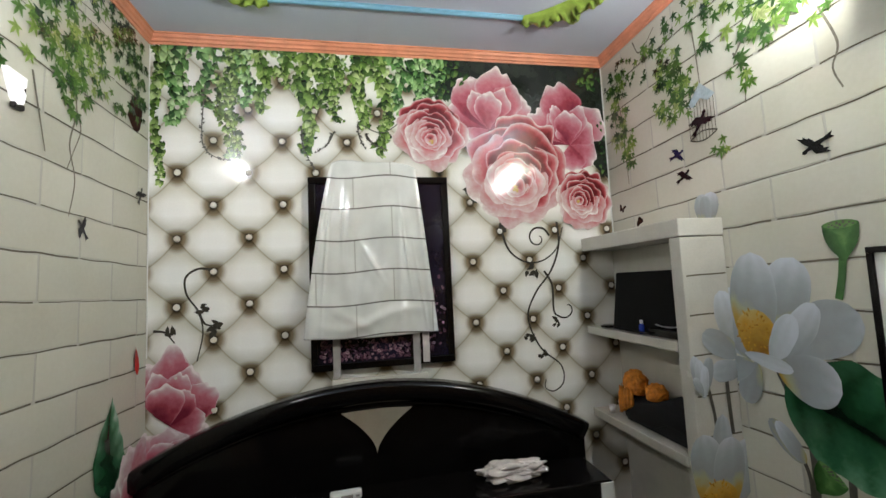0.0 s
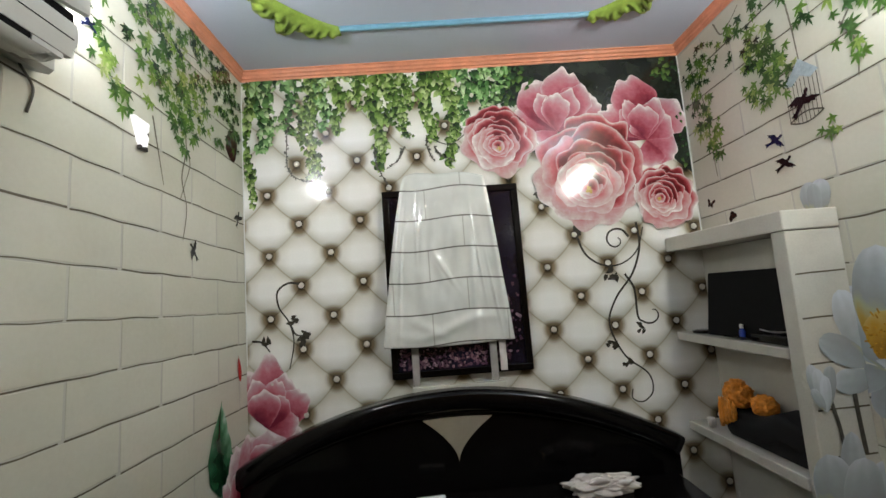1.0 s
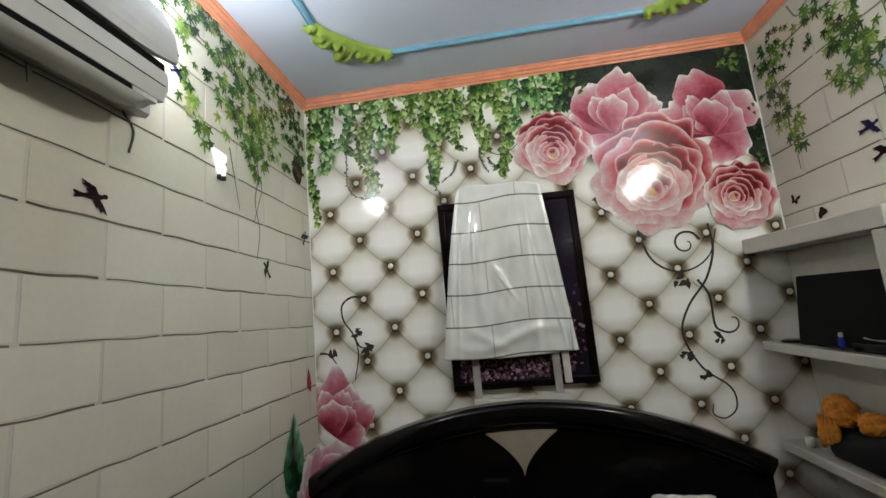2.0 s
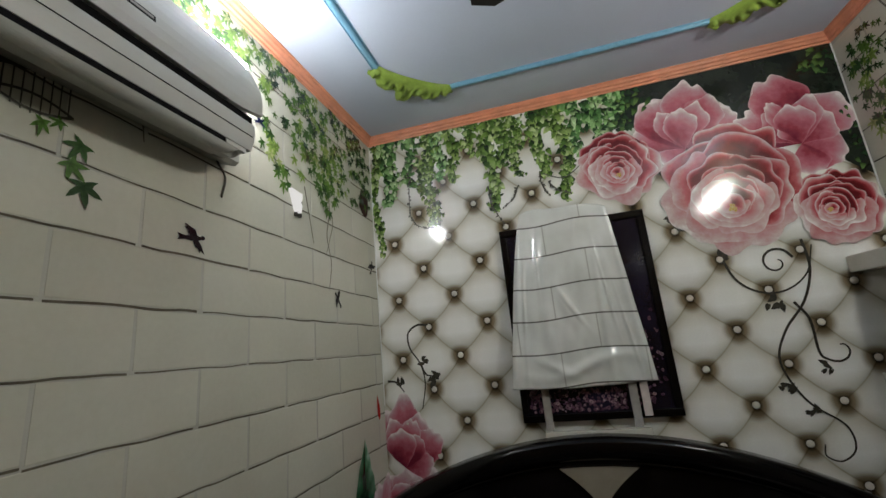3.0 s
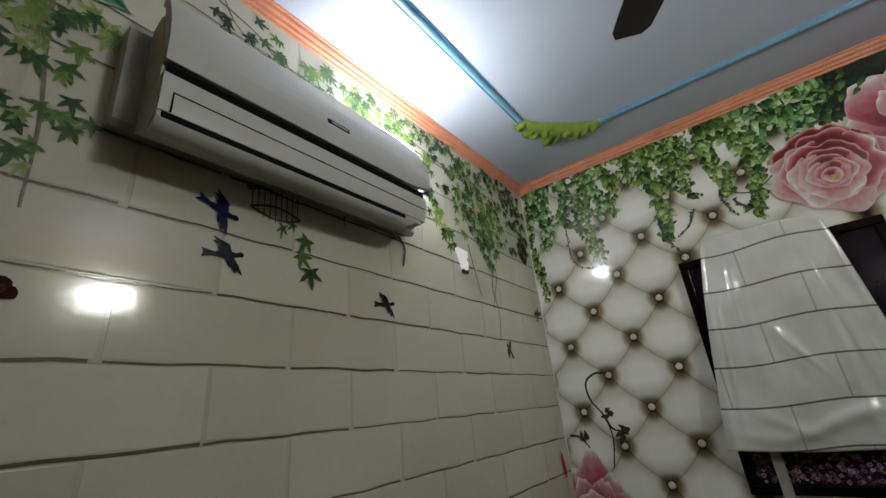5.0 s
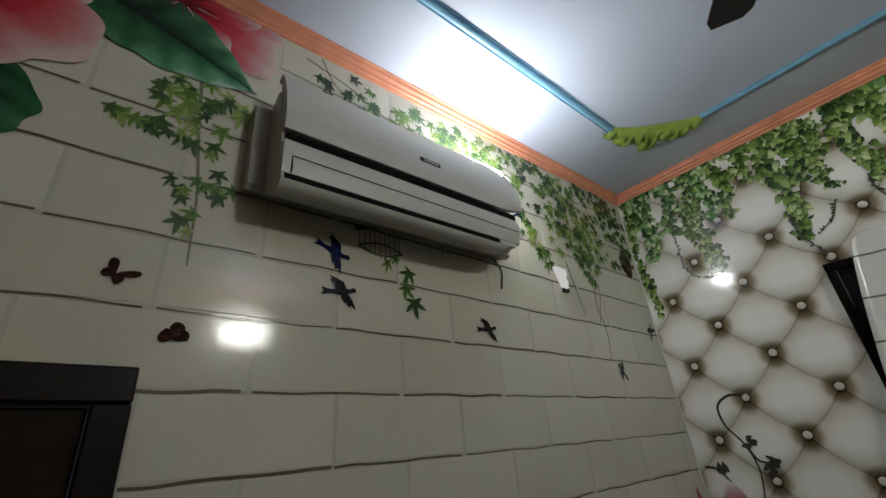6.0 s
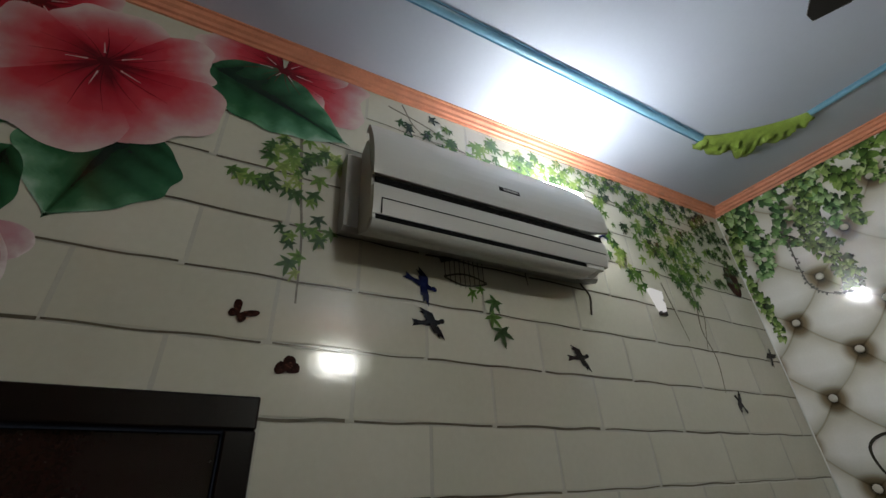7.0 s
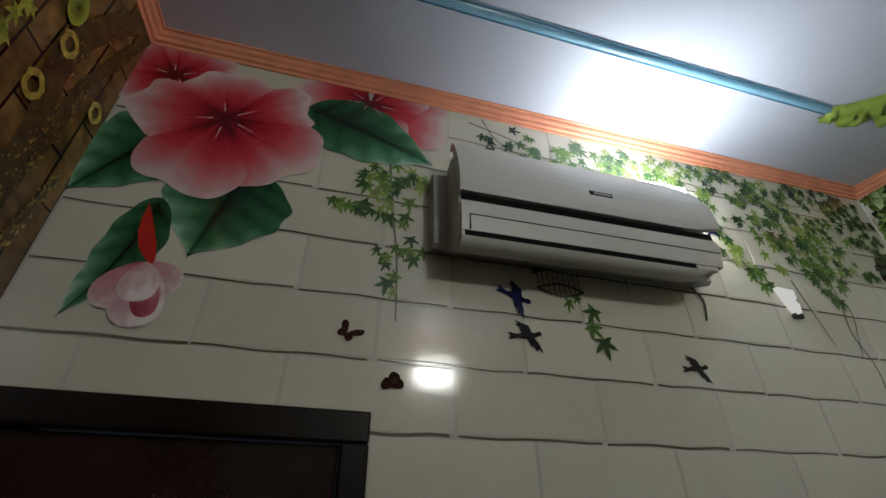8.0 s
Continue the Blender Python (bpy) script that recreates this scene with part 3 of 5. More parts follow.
def hung_sheet():
    """A spare length of the block-print wallpaper, narrow at the top, with soft folds."""
    m, nt, b = nodes_of("hung_wallpaper_sheet", 0.2)
    a = nt.nodes.new("ShaderNodeAttribute")
    a.attribute_name = "tone"
    n1 = noise_of(nt, 7, 4)
    col = ramp(nt, n1, [(0.3, (0.60, 0.605, 0.565)), (0.7, (0.73, 0.735, 0.695))])
    v = math_node(nt, "FRACT", math_node(nt, "ADD", a.outputs["Fac"], math_node(nt, "MULTIPLY", noise_of(nt, 6, 2), 0.03)))
    d = math_node(nt, "ABSOLUTE", math_node(nt, "SUBTRACT", v, 0.5))
    line = ramp(nt, d, [(0.0, (0.18, 0.17, 0.16)), (0.016, (0.25, 0.24, 0.22)), (0.03, (1, 1, 1))])
    sep = nt.nodes.new("ShaderNodeSeparateXYZ")
    link(nt, nt.nodes.new("ShaderNodeNewGeometry").outputs["Position"], sep.inputs[0])
    row = math_node(nt, "MULTIPLY", math_node(nt, "FLOOR", math_node(nt, "ADD", a.outputs["Fac"], 0.5)), 0.5)
    head = math_node(nt, "ABSOLUTE", math_node(nt, "SUBTRACT", math_node(nt, "FRACT", math_node(nt, "ADD", math_node(nt, "DIVIDE", sep.outputs[0], 0.372), row)), 0.55))
    joint = ramp(nt, head, [(0.0, (0.62, 0.61, 0.58)), (0.006, (0.72, 0.71, 0.68)), (0.012, (1, 1, 1))])
    link(nt, mixed(nt, 1.0, mixed(nt, 1.0, col, line, "MULTIPLY"), joint, "MULTIPLY"), b.inputs["Base Color"])
    b.inputs["Coat Weight"].default_value = 0.7
    b.inputs["Coat Roughness"].default_value = 0.06
    sheet = Sheet()
    rows = []
    nu, nv = 110, 90
    rs = random.Random(3)
    for j in range(nv + 1):
        q = j / nv
        row = []
        for k in range(nu + 1):
            s = k / nu
            lo = 0.85 - 0.15 * q ** 0.72
            hi = 1.262 + 0.085 * q ** 0.9
            u = lo + (hi - lo) * s
            z = 2.112 - 0.022 * s + 0.004 * math.sin(11 * s) - 0.012 * (abs(s - 0.5) * 2) ** 8
            z += (1.243 - 0.012 * math.sin(3.1 * s) - z) * q
            fold = 0.017 * math.sin(4.2 * s + 1.4 * q + 0.6) * q
            fold += 0.010 * math.exp(-((s - 0.27 - 0.03 * q) / 0.035) ** 2) * math.exp(-((q - 0.33) / 0.25) ** 2)
            fold += 0.012 * math.exp(-((s - 0.78 + 0.06 * q) / 0.03) ** 2) * math.exp(-((q - 0.6) / 0.3) ** 2)
            fold += 0.010 * math.exp(-((s - 0.42 - 0.5 * (q - 0.5)) / 0.05) ** 2) * math.exp(-((q - 0.55) / 0.14) ** 2)
            fold += 0.014 * math.exp(-((q - 0.90 - 0.05 * math.sin(6 * s)) / 0.03) ** 2) * math.sin(math.pi * s) ** 0.7
            fold += 0.012 * math.exp(-((s - 0.04) / 0.03) ** 2) + 0.012 * math.exp(-((s - 0.97) / 0.03) ** 2)
            fold += 0.012 * noise.noise(Vector((s * 4, q * 5, 1.3))) + 0.004 * noise.noise(Vector((s * 14, q * 9, 4.3)))
            for cs, cq, tilt, wide, tall, amp in CREASES:
                fold += amp * max(0.0, 1 - abs(s - cs - tilt * (q - cq)) / wide) * math.exp(-((q - cq) / tall) ** 2)
            calm = min(1.0, q / 0.45) ** 1.5
            w = 0.064 + 0.022 * math.sin(math.pi * s) + fold * (0.12 + 0.88 * calm)
            row.append((u, z, w, (z - 1.243 + 0.008 * math.sin(7 * s)) / 0.157 - 0.5))
        rows.append(row)
    sheet.grid(rows)
    ob = sheet.done("wallpaper_sheet", m, None, NORTH, "glossy white sheet of block-print wallpaper hung over the picture")
    ob.data.shade_smooth()
    mod = ob.modifiers.new("thickness", "SOLIDIFY")
    mod.thickness = 0.0015
    return tagged(ob, category="wallpaper sheet")


hung_sheet()
for x in (0.848, 1.238):
    strap = part("hanging_strap", block(x - 0.018, x + 0.018, -0.046, -0.040, 1.045, 1.28, 0.003), STRAP)
    tagged(strap, "grey translucent strap hanging under the wallpaper sheet", "strap", "hanging straps")
tagged(part("white_tag", block(1.268, 1.302, -0.045, -0.041, 1.09, 1.27, 0.0015), CLOTH), "narrow white ribbon hanging beside the strap", "ribbon")
tagged(part("thin_board", block(0.825, 1.285, -0.062, -0.035, 1.012, 1.042, 0.003), SHELF), "thin cream board lying on the headboard", "board")


# ---------------------------------------------------------------- shelf unit in the corner
SX, SY = 2.198, -0.735
shelf_unit = base("shelf_unit", "cream paper-covered corner shelf unit with open niches", "shelf", pose(0, 0, 0))
part("side_panel", block(SX, W - 0.002, SY, SY + 0.06, FLOOR, 1.615, 0.004), SHELF, shelf_unit)
for name, z0, z1 in (("top_slab", 1.617, 1.688), ("shelf_board", 1.165, 1.205), ("shelf_board", 0.725, 0.768)):
    y0 = SY - 0.004 if name == "top_slab" else SY + 0.062
    part(name, block(SX - 0.006, W - 0.002, y0, -0.002, z0, z1, 0.005), SHELF, shelf_unit)
for z0, z1 in ((1.207, 1.615), (0.77, 1.163), (FLOOR, 0.723)):
    part("back_panel", block(W - 0.02, W - 0.003, SY + 0.062, -0.003, z0, z1), SHELF, shelf_unit)

box = base("black_screen", "black flat screen leaning inside the shelf niche", "screen", pose(2.25, -0.42, 1.207, 0, 8, 3))
part("panel", block(-0.012, 0.012, -0.225, 0.225, 0, 0.285, 0.006), SCREEN, box)
part("stand", block(-0.05, 0.05, -0.08, 0.08, 0.0, 0.008, 0.003), BLACK, box)


def lathe(profile, seg=20):
    bm = bmesh.new()
    rings = [[bm.verts.new((r * math.cos(6.2832 * k / seg), r * math.sin(6.2832 * k / seg), z)) for k in range(seg)] for r, z in profile]
    for a, b in zip(rings, rings[1:]):
        for k in range(seg):
            bm.faces.new((a[k], a[(k + 1) % seg], b[(k + 1) % seg], b[k]))
    bm.faces.new(list(reversed(rings[0])))
    bm.faces.new(rings[-1])
    return bm


bottle = base("small_bottle", "small blue plastic bottle on the shelf", "bottle", pose(2.235, -0.41, 1.206))
part("body", lathe([(0.011, 0), (0.012, 0.004), (0.012, 0.036), (0.006, 0.045)]), BLUE, bottle, smooth=True)
part("cap", lathe([(0.007, 0.0455), (0.007, 0.06), (0.005, 0.062)]), WHITE, bottle)
tagged(part("plate", lathe([(0.03, 0.0), (0.035, 0.002), (0.075, 0.014), (0.078, 0.016), (0.03, 0.004)], 32), WHITE, smooth=True), "white plate on the shelf", "plate").matrix_basis = pose(2.29, -0.56, 1.24)
tagged(part("dark_tray", block(2.22, 2.37, -0.65, -0.47, 1.206, 1.239, 0.006), BLACK), "low black tray under the plate", "tray")
tagged(part("cable_coil", lathe([(0.03, 0.0), (0.045, 0.004), (0.045, 0.012), (0.03, 0.016)], 20), BLACK), "small coil of black cable on the shelf", "cable").matrix_basis = pose(2.25, -0.13, 1.206)

for at, size, seed in (((2.275, -0.27, 0.948), (0.050, 0.066, 0.066), 7.0), ((2.290, -0.40, 0.928), (0.046, 0.052, 0.046), 9.0)):
    bm = crumple(size, at, seed, 0.13, 4.5)
    tagged(part("wool_ball", bm, ORANGE, smooth=True), "fluffy orange wool ball lying on the black bag", "wool ball", "wool balls")
for k in range(5):
    y = -0.235 - 0.022 * k
    bm = crumple((0.010, 0.013, 0.075 - 0.008 * k), (2.212, y, 0.865 + 0.006 * k), 20.0 + k, 0.35, 2.0, 3)
    tagged(part("yarn_end", bm, ORANGE, smooth=True), "loose orange yarn hanging over the shelf's bag", "yarn", "yarn ends")
bm = block(2.225, 2.37, -0.655, -0.21, 0.770, 0.885, 0.03, 4)
bmesh.ops.subdivide_edges(bm, edges=bm.edges, cuts=3, use_grid_fill=True)
for v in bm.verts:
    if v.co.z > 0.775:
        v.co += Vector(noise.noise_vector(v.co * 14)) * 0.016
        v.co.z += 0.07 * max(0, 1 - abs(v.co.y + 0.55) / 0.16)
tagged(part("black_bag", bm, BLACK_MATT, smooth=True), "slumped black cloth bag on the lower shelf", "bag")
tagged(part("small_cup", lathe([(0.014, 0), (0.017, 0.04), (0.015, 0.04), (0.012, 0.004)]), WHITE, smooth=True), "small white cup on the lower shelf", "cup").matrix_basis = pose(2.235, -0.12, 0.769)

# framed picture on the east wall
side_picture = base("small_picture", "black-framed picture with white mount on the block-print wall", "picture", EAST @ pose(1.46, 1.30, 0.004))
for a, b, c, d in ((-0.25, 0.25, 0.208, 0.225), (-0.25, 0.25, -0.225, -0.208), (-0.25, -0.233, -0.2075, 0.2075), (0.233, 0.25, -0.2075, 0.2075)):
    part("frame_bar", block(a, b, c, d, 0, 0.013, 0.002), BLACK, side_picture)
part("mount", block(-0.2325, 0.2325, -0.2075, 0.2075, 0.002, 0.008), WHITE, side_picture, "white card mount")
part("print", block(-0.19, 0.19, -0.16, 0.16, 0.0085, 0.011), PURPLE, side_picture, "dark print")


# ---------------------------------------------------------------- air conditioner
def air_conditioner():
    thing = base("air_conditioner", "ivory-white split air conditioner mounted high on the wall", "air conditioner", pose(-0.0423, -1.579, -0.0766) @ Matrix.Scale(1.05, 4))
    def loft(profile, y0, y1, ends=0.0, swept=False):
        """Extrude an (x, z) outline along y; the ends draw in by ends; swept rounds the lower corner at y1."""
        bm = bmesh.new()
        cx = sum(p[0] for p in profile) / len(profile)
        cz = sum(p[1] for p in profile) / len(profile)
        rings = []
        d = min(0.03, 0.4 * (y1 - y0))
        steps = [(y0, 1 - ends), (y0 + 0.4 * d, 1 - ends * 0.3), (y0 + d, 1), (y1 - d, 1), (y1 - 0.4 * d, 1 - ends * 0.3), (y1, 1 - ends)]
        if swept:
            steps = [(y0, 1)] + [(y1 - 0.07 * (1 - q / 8), 1) for q in range(9)]
        for y, k in steps:
            lift = max(0.0, (y - y1 + 0.07) / 0.07) if swept else 0.0
            low = 2.03 + 0.065 * (1 - math.sqrt(max(0.0, 1 - lift * lift)))
            rings.append([bm.verts.new((cx + (x - cx) * k, y, max(low, cz + (z - cz) * k))) for x, z in profile])
        m = len(profile)
        for a, b in zip(rings, rings[1:]):
            for q in range(m):
                bm.faces.new((a[q], a[(q + 1) % m], b[(q + 1) % m], b[q]))
        bm.faces.new(rings[0])
        bm.faces.new(list(reversed(rings[-1])))
        bmesh.ops.recalc_face_normals(bm, faces=bm.faces)
        return bm
    def arc(p, q, bulge, n=8):
        P, Q = Vector(p), Vector(q)
        d = Q - P
        nrm = Vector((d.y, -d.x)).normalized()
        return [tuple(P.lerp(Q, k / n) + nrm * bulge * 4 * (k / n) * (1 - k / n)) for k in range(n + 1)]
    e0, e1 = -0.402, 0.345
    back = [(0.02, 2.317), (0.085, 2.319), (0.099, 2.305), (0.099, 2.082), (0.086, 2.072), (0.02, 2.094)]
    # the casing's turned-away side gets its shade from this greyer colour
    part("back_case", loft(back, -0.438, 0.41, 0.02), AC_SIDE, thing, "ivory back casing with shade greyed into its colour")
    core = [(0.0995, 2.318), (0.135, 2.33), (0.152, 2.325), (0.188, 2.172), (0.190, 2.06), (0.165, 2.040), (0.0995, 2.070)]
    part("body", loft(core, e0 + 0.001, e1 - 0.004, 0.0, True), AC_WHITE, thing)
    front = [(0.1365, 2.374)] + arc((0.160, 2.374), (0.208, 2.174), -0.018) + [(0.197, 2.172), (0.154, 2.352), (0.1365, 2.362)]
    bm = loft(front, e0, e1 + 0.030, 0.004)
    bmesh.ops.bisect_plane(bm, geom=bm.verts[:] + bm.edges[:] + bm.faces[:], plane_co=(0, e1 - 0.10, 0), plane_no=(0, 1, 0))
    bmesh.ops.bisect_plane(bm, geom=bm.verts[:] + bm.edges[:] + bm.faces[:], plane_co=(0, e1 - 0.05, 0), plane_no=(0, 1, 0))
    # the flap's lower corner springs up and its top corner is rounded off
    for v in bm.verts:
        d = min(1, max(0, (v.co.y - e1 + 0.10) / 0.12))
        if v.co.z < 2.19:
            v.co.z += 0.017 * d * d
        elif v.co.z > 2.30:
            v.co.z -= 0.014 * d ** 3
    part("front_panel", bm, AC_WHITE, thing, "hinged front flap")
    part("panel_lip", block(0.1985, 0.2092, e0 + 0.004, e1 - 0.10, 2.1725, 2.1755, 0.001), AC_SIDE, thing, "grey trim line")
    part("air_slot", block(0.1905, 0.199, e0 + 0.008, e1 - 0.002, 2.1475, 2.1715), AC_DARK, thing, "dark air slot")
    part("lower_panel", loft(arc((0.207, 2.145), (0.203, 2.064), -0.003) + [(0.1905, 2.064), (0.1905, 2.145)], e0 + 0.001, e1, 0.0, True), AC_WHITE, thing)
    part("louver_slot", block(0.1905, 0.2015, e0 + 0.008, e1 - 0.10, 2.0495, 2.0635), AC_DARK, thing, "dark louver slot")
    part("louver", loft(arc((0.203, 2.049), (0.172, 2.033), -0.006) + [(0.101, 2.063), (0.101, 2.067), (0.168, 2.039), (0.191, 2.049)], e0 + 0.001, e1 - 0.035, 0.0, True), AC_WHITE, thing)
    part("slot_end", block(0.191, 0.2035, e1 - 0.099, e1 - 0.03, 2.0495, 2.0615), AC_WHITE, thing)
    part("slot_end", block(0.191, 0.2035, e0 + 0.001, e0 + 0.0075, 2.0495, 2.0615), AC_WHITE, thing)
    part("louver_line", block(0.2055, 0.2094, e0 + 0.022, e1 - 0.01, 2.1045, 2.1065), AC_DARK, thing, "thin grey line")
    part("louver_line", block(0.2035, 0.2092, e0 + 0.020, e0 + 0.022, 2.066, 2.1065), AC_DARK, thing)
    badge = part("badge", block(0, 0.002, -0.036, 0.036, -0.008, 0.008, 0.0008), AC_DARK, thing, "dark maker's badge")
    badge.matrix_basis = pose(0.2062, -0.002, 2.240, 0, -7.7, 0)
    bars = part("badge_mark", block(0.0022, 0.003, -0.022, 0.03, -0.0035, 0.0035), STRAP, thing, "pale bar on the badge")
    bars.matrix_basis = badge.matrix_basis
    lead = bpy.data.curves.new("drain_lead", "CURVE")
    lead.dimensions, lead.bevel_depth = "3D", 0.003
    sp = lead.splines.new("POLY")
    pts = smooth_path([(0.07, 0.36, 2.09), (0.056, 0.372, 2.08), (0.048, 0.412, 2.045), (0.047, 0.400, 1.98)], 6)
    sp.points.add(len(pts) - 1)
    for q, p in zip(sp.points, pts):
        q.co = (*p, 1)
    ob = new("cord", lead)
    lead.materials.append(STEM)
    ob.parent = thing
    return thing


air_conditioner()

night = base("night_light", "small lit white plug-in night light on the wall", "night light", WEST @ pose(-0.778, 2.105, 0.003))
part("diffuser", prism([(-0.040, 0.046), (0.032, 0.040), (0.030, 0.012), (0.020, 0.002), (0.030, -0.012), (0.022, -0.044), (0.004, -0.050), (-0.010, -0.034)][::-1], 0.004, 0.02), NIGHT, night, "glowing white cover")
part("socket", block(-0.004, 0.034, -0.060, -0.042, 0, 0.016, 0.004), FAN, night, "dark plug base")
part("switch", block(0.030, 0.042, -0.012, 0.014, 0, 0.012, 0.003), FAN, night, "dark switch")

# ---------------------------------------------------------------- ceiling fan
fan = base("ceiling_fan", "dark brown three-bladed ceiling fan at rest", "ceiling fan", pose(1.2, -1.45, 2.60))
part("rod", lathe([(0.012, 0.03), (0.012, CEIL - 2.601)], 14), FAN, fan)
part("canopy", lathe([(0.03, CEIL - 2.66), (0.055, CEIL - 2.61), (0.06, CEIL - 2.601)], 20), FAN, fan, smooth=True)
part("motor", lathe([(0.04, -0.06), (0.09, -0.045), (0.105, -0.01), (0.09, 0.025), (0.03, 0.035)], 28), FAN, fan, smooth=True)
for k in range(3):
    outline = [(0.16, -0.045), (0.40, -0.062), (0.545, -0.058), (0.575, -0.040), (0.600, 0.035), (0.575, 0.052), (0.40, 0.060), (0.16, 0.045)]
    ob = part("blade", prism(outline, -0.003, 0.003), FAN, fan)
    ob.matrix_basis = pose(0, 0, -0.01, 0, 0, 124.0 + 120 * k) @ pose(0, 0, 0, 8)
    ob = part("blade_arm", block(0.08, 0.2, -0.016, 0.016, -0.009, -0.004, 0.002), FAN, fan)
    ob.matrix_basis = pose(0, 0, -0.01, 0, 0, 124.0 + 120 * k) @ pose(0, 0, 0, 8)

# ---------------------------------------------------------------- door in the west wall
def sagged(bm):
    """The head of the door hangs lower on its north side."""
    for v in bm.verts:
        if v.co.z > 1.5:
            v.co.z += 0.033 * (DOOR_N - v.co.y)
    return bm


door = base("door_1", "dark brown polished door in a dark frame, closed", "door", pose(0, 0, 0), kind="structure")
for name, y0, y1, z0, z1 in (("head", DOOR_S, DOOR_N, DOOR_TOP - 0.06, DOOR_TOP), ("jamb", DOOR_N - 0.055, DOOR_N, FLOOR, DOOR_TOP - 0.061), ("jamb", DOOR_S, DOOR_S + 0.055, FLOOR, DOOR_TOP - 0.061)):
    part(name, sagged(block(-0.149, 0.028, y0, y1, z0, z1, 0.004)), DOOR, door)
part("leaf", sagged(block(-0.05, -0.012, DOOR_S + 0.057, DOOR_N - 0.057, FLOOR + 0.006, DOOR_TOP - 0.063, 0.003)), DOOR_PANEL, door, "dark glossy door leaf")
for z in (1.46, 0.4):
    part("leaf_bead", block(-0.012, -0.006, DOOR_S + 0.12, DOOR_N - 0.12, z, z + 0.006, 0.001), AC_SIDE, door, "thin pale bead")


# ---------------------------------------------------------------- printed murals
rng = random.Random(11)


def maple(sheet, u, v, size, ang, w):
    lobes = ((0, 1.0), (52, 0.88), (108, 0.62), (-52, 0.88), (-108, 0.62))
    rim = []
    for a, r in sorted(lobes):
        rim.append((a - 25, 0.35 if abs(a) < 100 else 0.25))
        rim.append((a - 11, r * 0.68))
        rim.append((a, r))
        rim.append((a + 11, r * 0.66))
    rim.append((140, 0.22))
    rim.append((180, 0.12))
    sq = rng.uniform(0.6, 1.0)
    pts = []
    for a, r in rim:
        x, y = math.sin(math.radians(a)) * r * size * sq, math.cos(math.radians(a)) * r * size
        ca, sa = math.cos(ang), math.sin(ang)
        pts.append((u + x * ca - y * sa, v + x * sa + y * ca))
    sheet.fan((u, v), pts, w, 0.35, 0.75)


def ivy(sheet, u, v, size, ang, w):
    """A heart-shaped leaf, dark at its stalk and pale at its tip."""
    pts, tones = [], []
    for a, r in ((-155, 0.62), (-125, 0.72), (-90, 0.70), (-55, 0.70), (-25, 0.86), (0, 1.25), (25, 0.86), (55, 0.70), (90, 0.70), (125, 0.72), (155, 0.62), (180, 0.36)):
        r *= rng.uniform(0.9, 1.1)
        x, y = math.sin(math.radians(a)) * r * size * 0.80, math.cos(math.radians(a)) * r * size * 1.08
        ca, sa = math.cos(ang), math.sin(ang)
        pts.append((u + x * ca - y * sa, v + x * sa + y * ca))
        tones.append(0.36 + 0.56 * math.cos(math.radians(a)))
    sheet.fan((u, v), pts, w, 0.5, tones)


def petal(parent, m, name, mat, u, v, ang, r_in, r_out, r_seen, spread, w, wave=0.05, n=14, nr=7, seed=0, point=0.0, tones=(0.0, 1.0), shape=0.42, power=0.9, dusk=0.16):
    """A petal as a fan about (u, v): from r_in to a waved rim at r_out; its colour starts at r_seen."""
    sh = Sheet()
    rows = []
    for a in range(n + 1):
        s = -1 + 2 * a / n
        th = ang + s * spread
        rim = r_out * ((1 - abs(s) ** 3.2 * shape) * (1 + wave * noise.noise(Vector((s * 2.7, seed * 3.1, ang)))) + point * max(0, 1 - abs(s) * 2.2))
        row = []
        for k in range(nr + 1):
            q = k / nr
            r = r_in + (rim - r_in) * q
            t = max(0.0, (r - r_seen) / max(1e-4, rim - r_seen))
            t = tones[0] + (tones[1] - tones[0]) * t ** power
            t -= dusk * abs(s) ** 3 - 0.04 * math.sin(s * 6 + seed) - 0.015 * math.sin(s * 15 + seed * 2)
            row.append((u + r * math.cos(th), v + r * math.sin(th), w, min(1, max(0, t))))
        rows.append(row)
    sh.grid(rows)
    return sh.done(name, mat, parent, m)


def blade(parent, m, name, mat, start, tip, width, w, t0, t1, fat=1.0, seed=0, ruffle=0.05, bend=0.0, lit=0.12, rim=0.12, power=1.2, blunt=1.0):
    """A single petal from its foot to its tip; fat above 1 sets its widest part towards the tip; lit tilts its light across."""
    sh = Sheet()
    a, b = Vector(start), Vector(tip)
    d = (b - a).normalized()
    length = (b - a).length
    nrm = Vector((-d.y, d.x))
    n, k = 26, 18
    rows = []
    for i in range(n + 1):
        q = i / n
        half_w = width / 2 * math.sqrt(max(0.0, 1 - (2 * (q * blunt) ** fat - 1) ** 2)) * (1 + ruffle * noise.noise(Vector((q * 5, seed * 2.3, 0))))
        row = []
        for j in range(k + 1):
            x = -1 + 2 * j / k
            wave = 1 + (ruffle * 0.85 * noise.noise(Vector((x * 1.9, seed * 1.7, 4.0))) * q * q - 0.17 * x * x * q) * (blunt < 1)
            p = a + d * length * q * wave + nrm * (half_w * x + bend * length * math.sin(math.pi * q))
            t = t0 + (t1 - t0) * q ** power + lit * x * (1 - q * 0.3) + 0.035 * math.sin(x * 8 + seed) * q
            t += rim * max(abs(x) ** 10, q ** 14) - 0.10 * abs(x) ** 3 * (1 - q)
            row.append((p.x, p.y, w, min(1, max(0, t))))
        rows.append(row)
    sh.grid(rows)
    return sh.done(name, mat, parent, m)


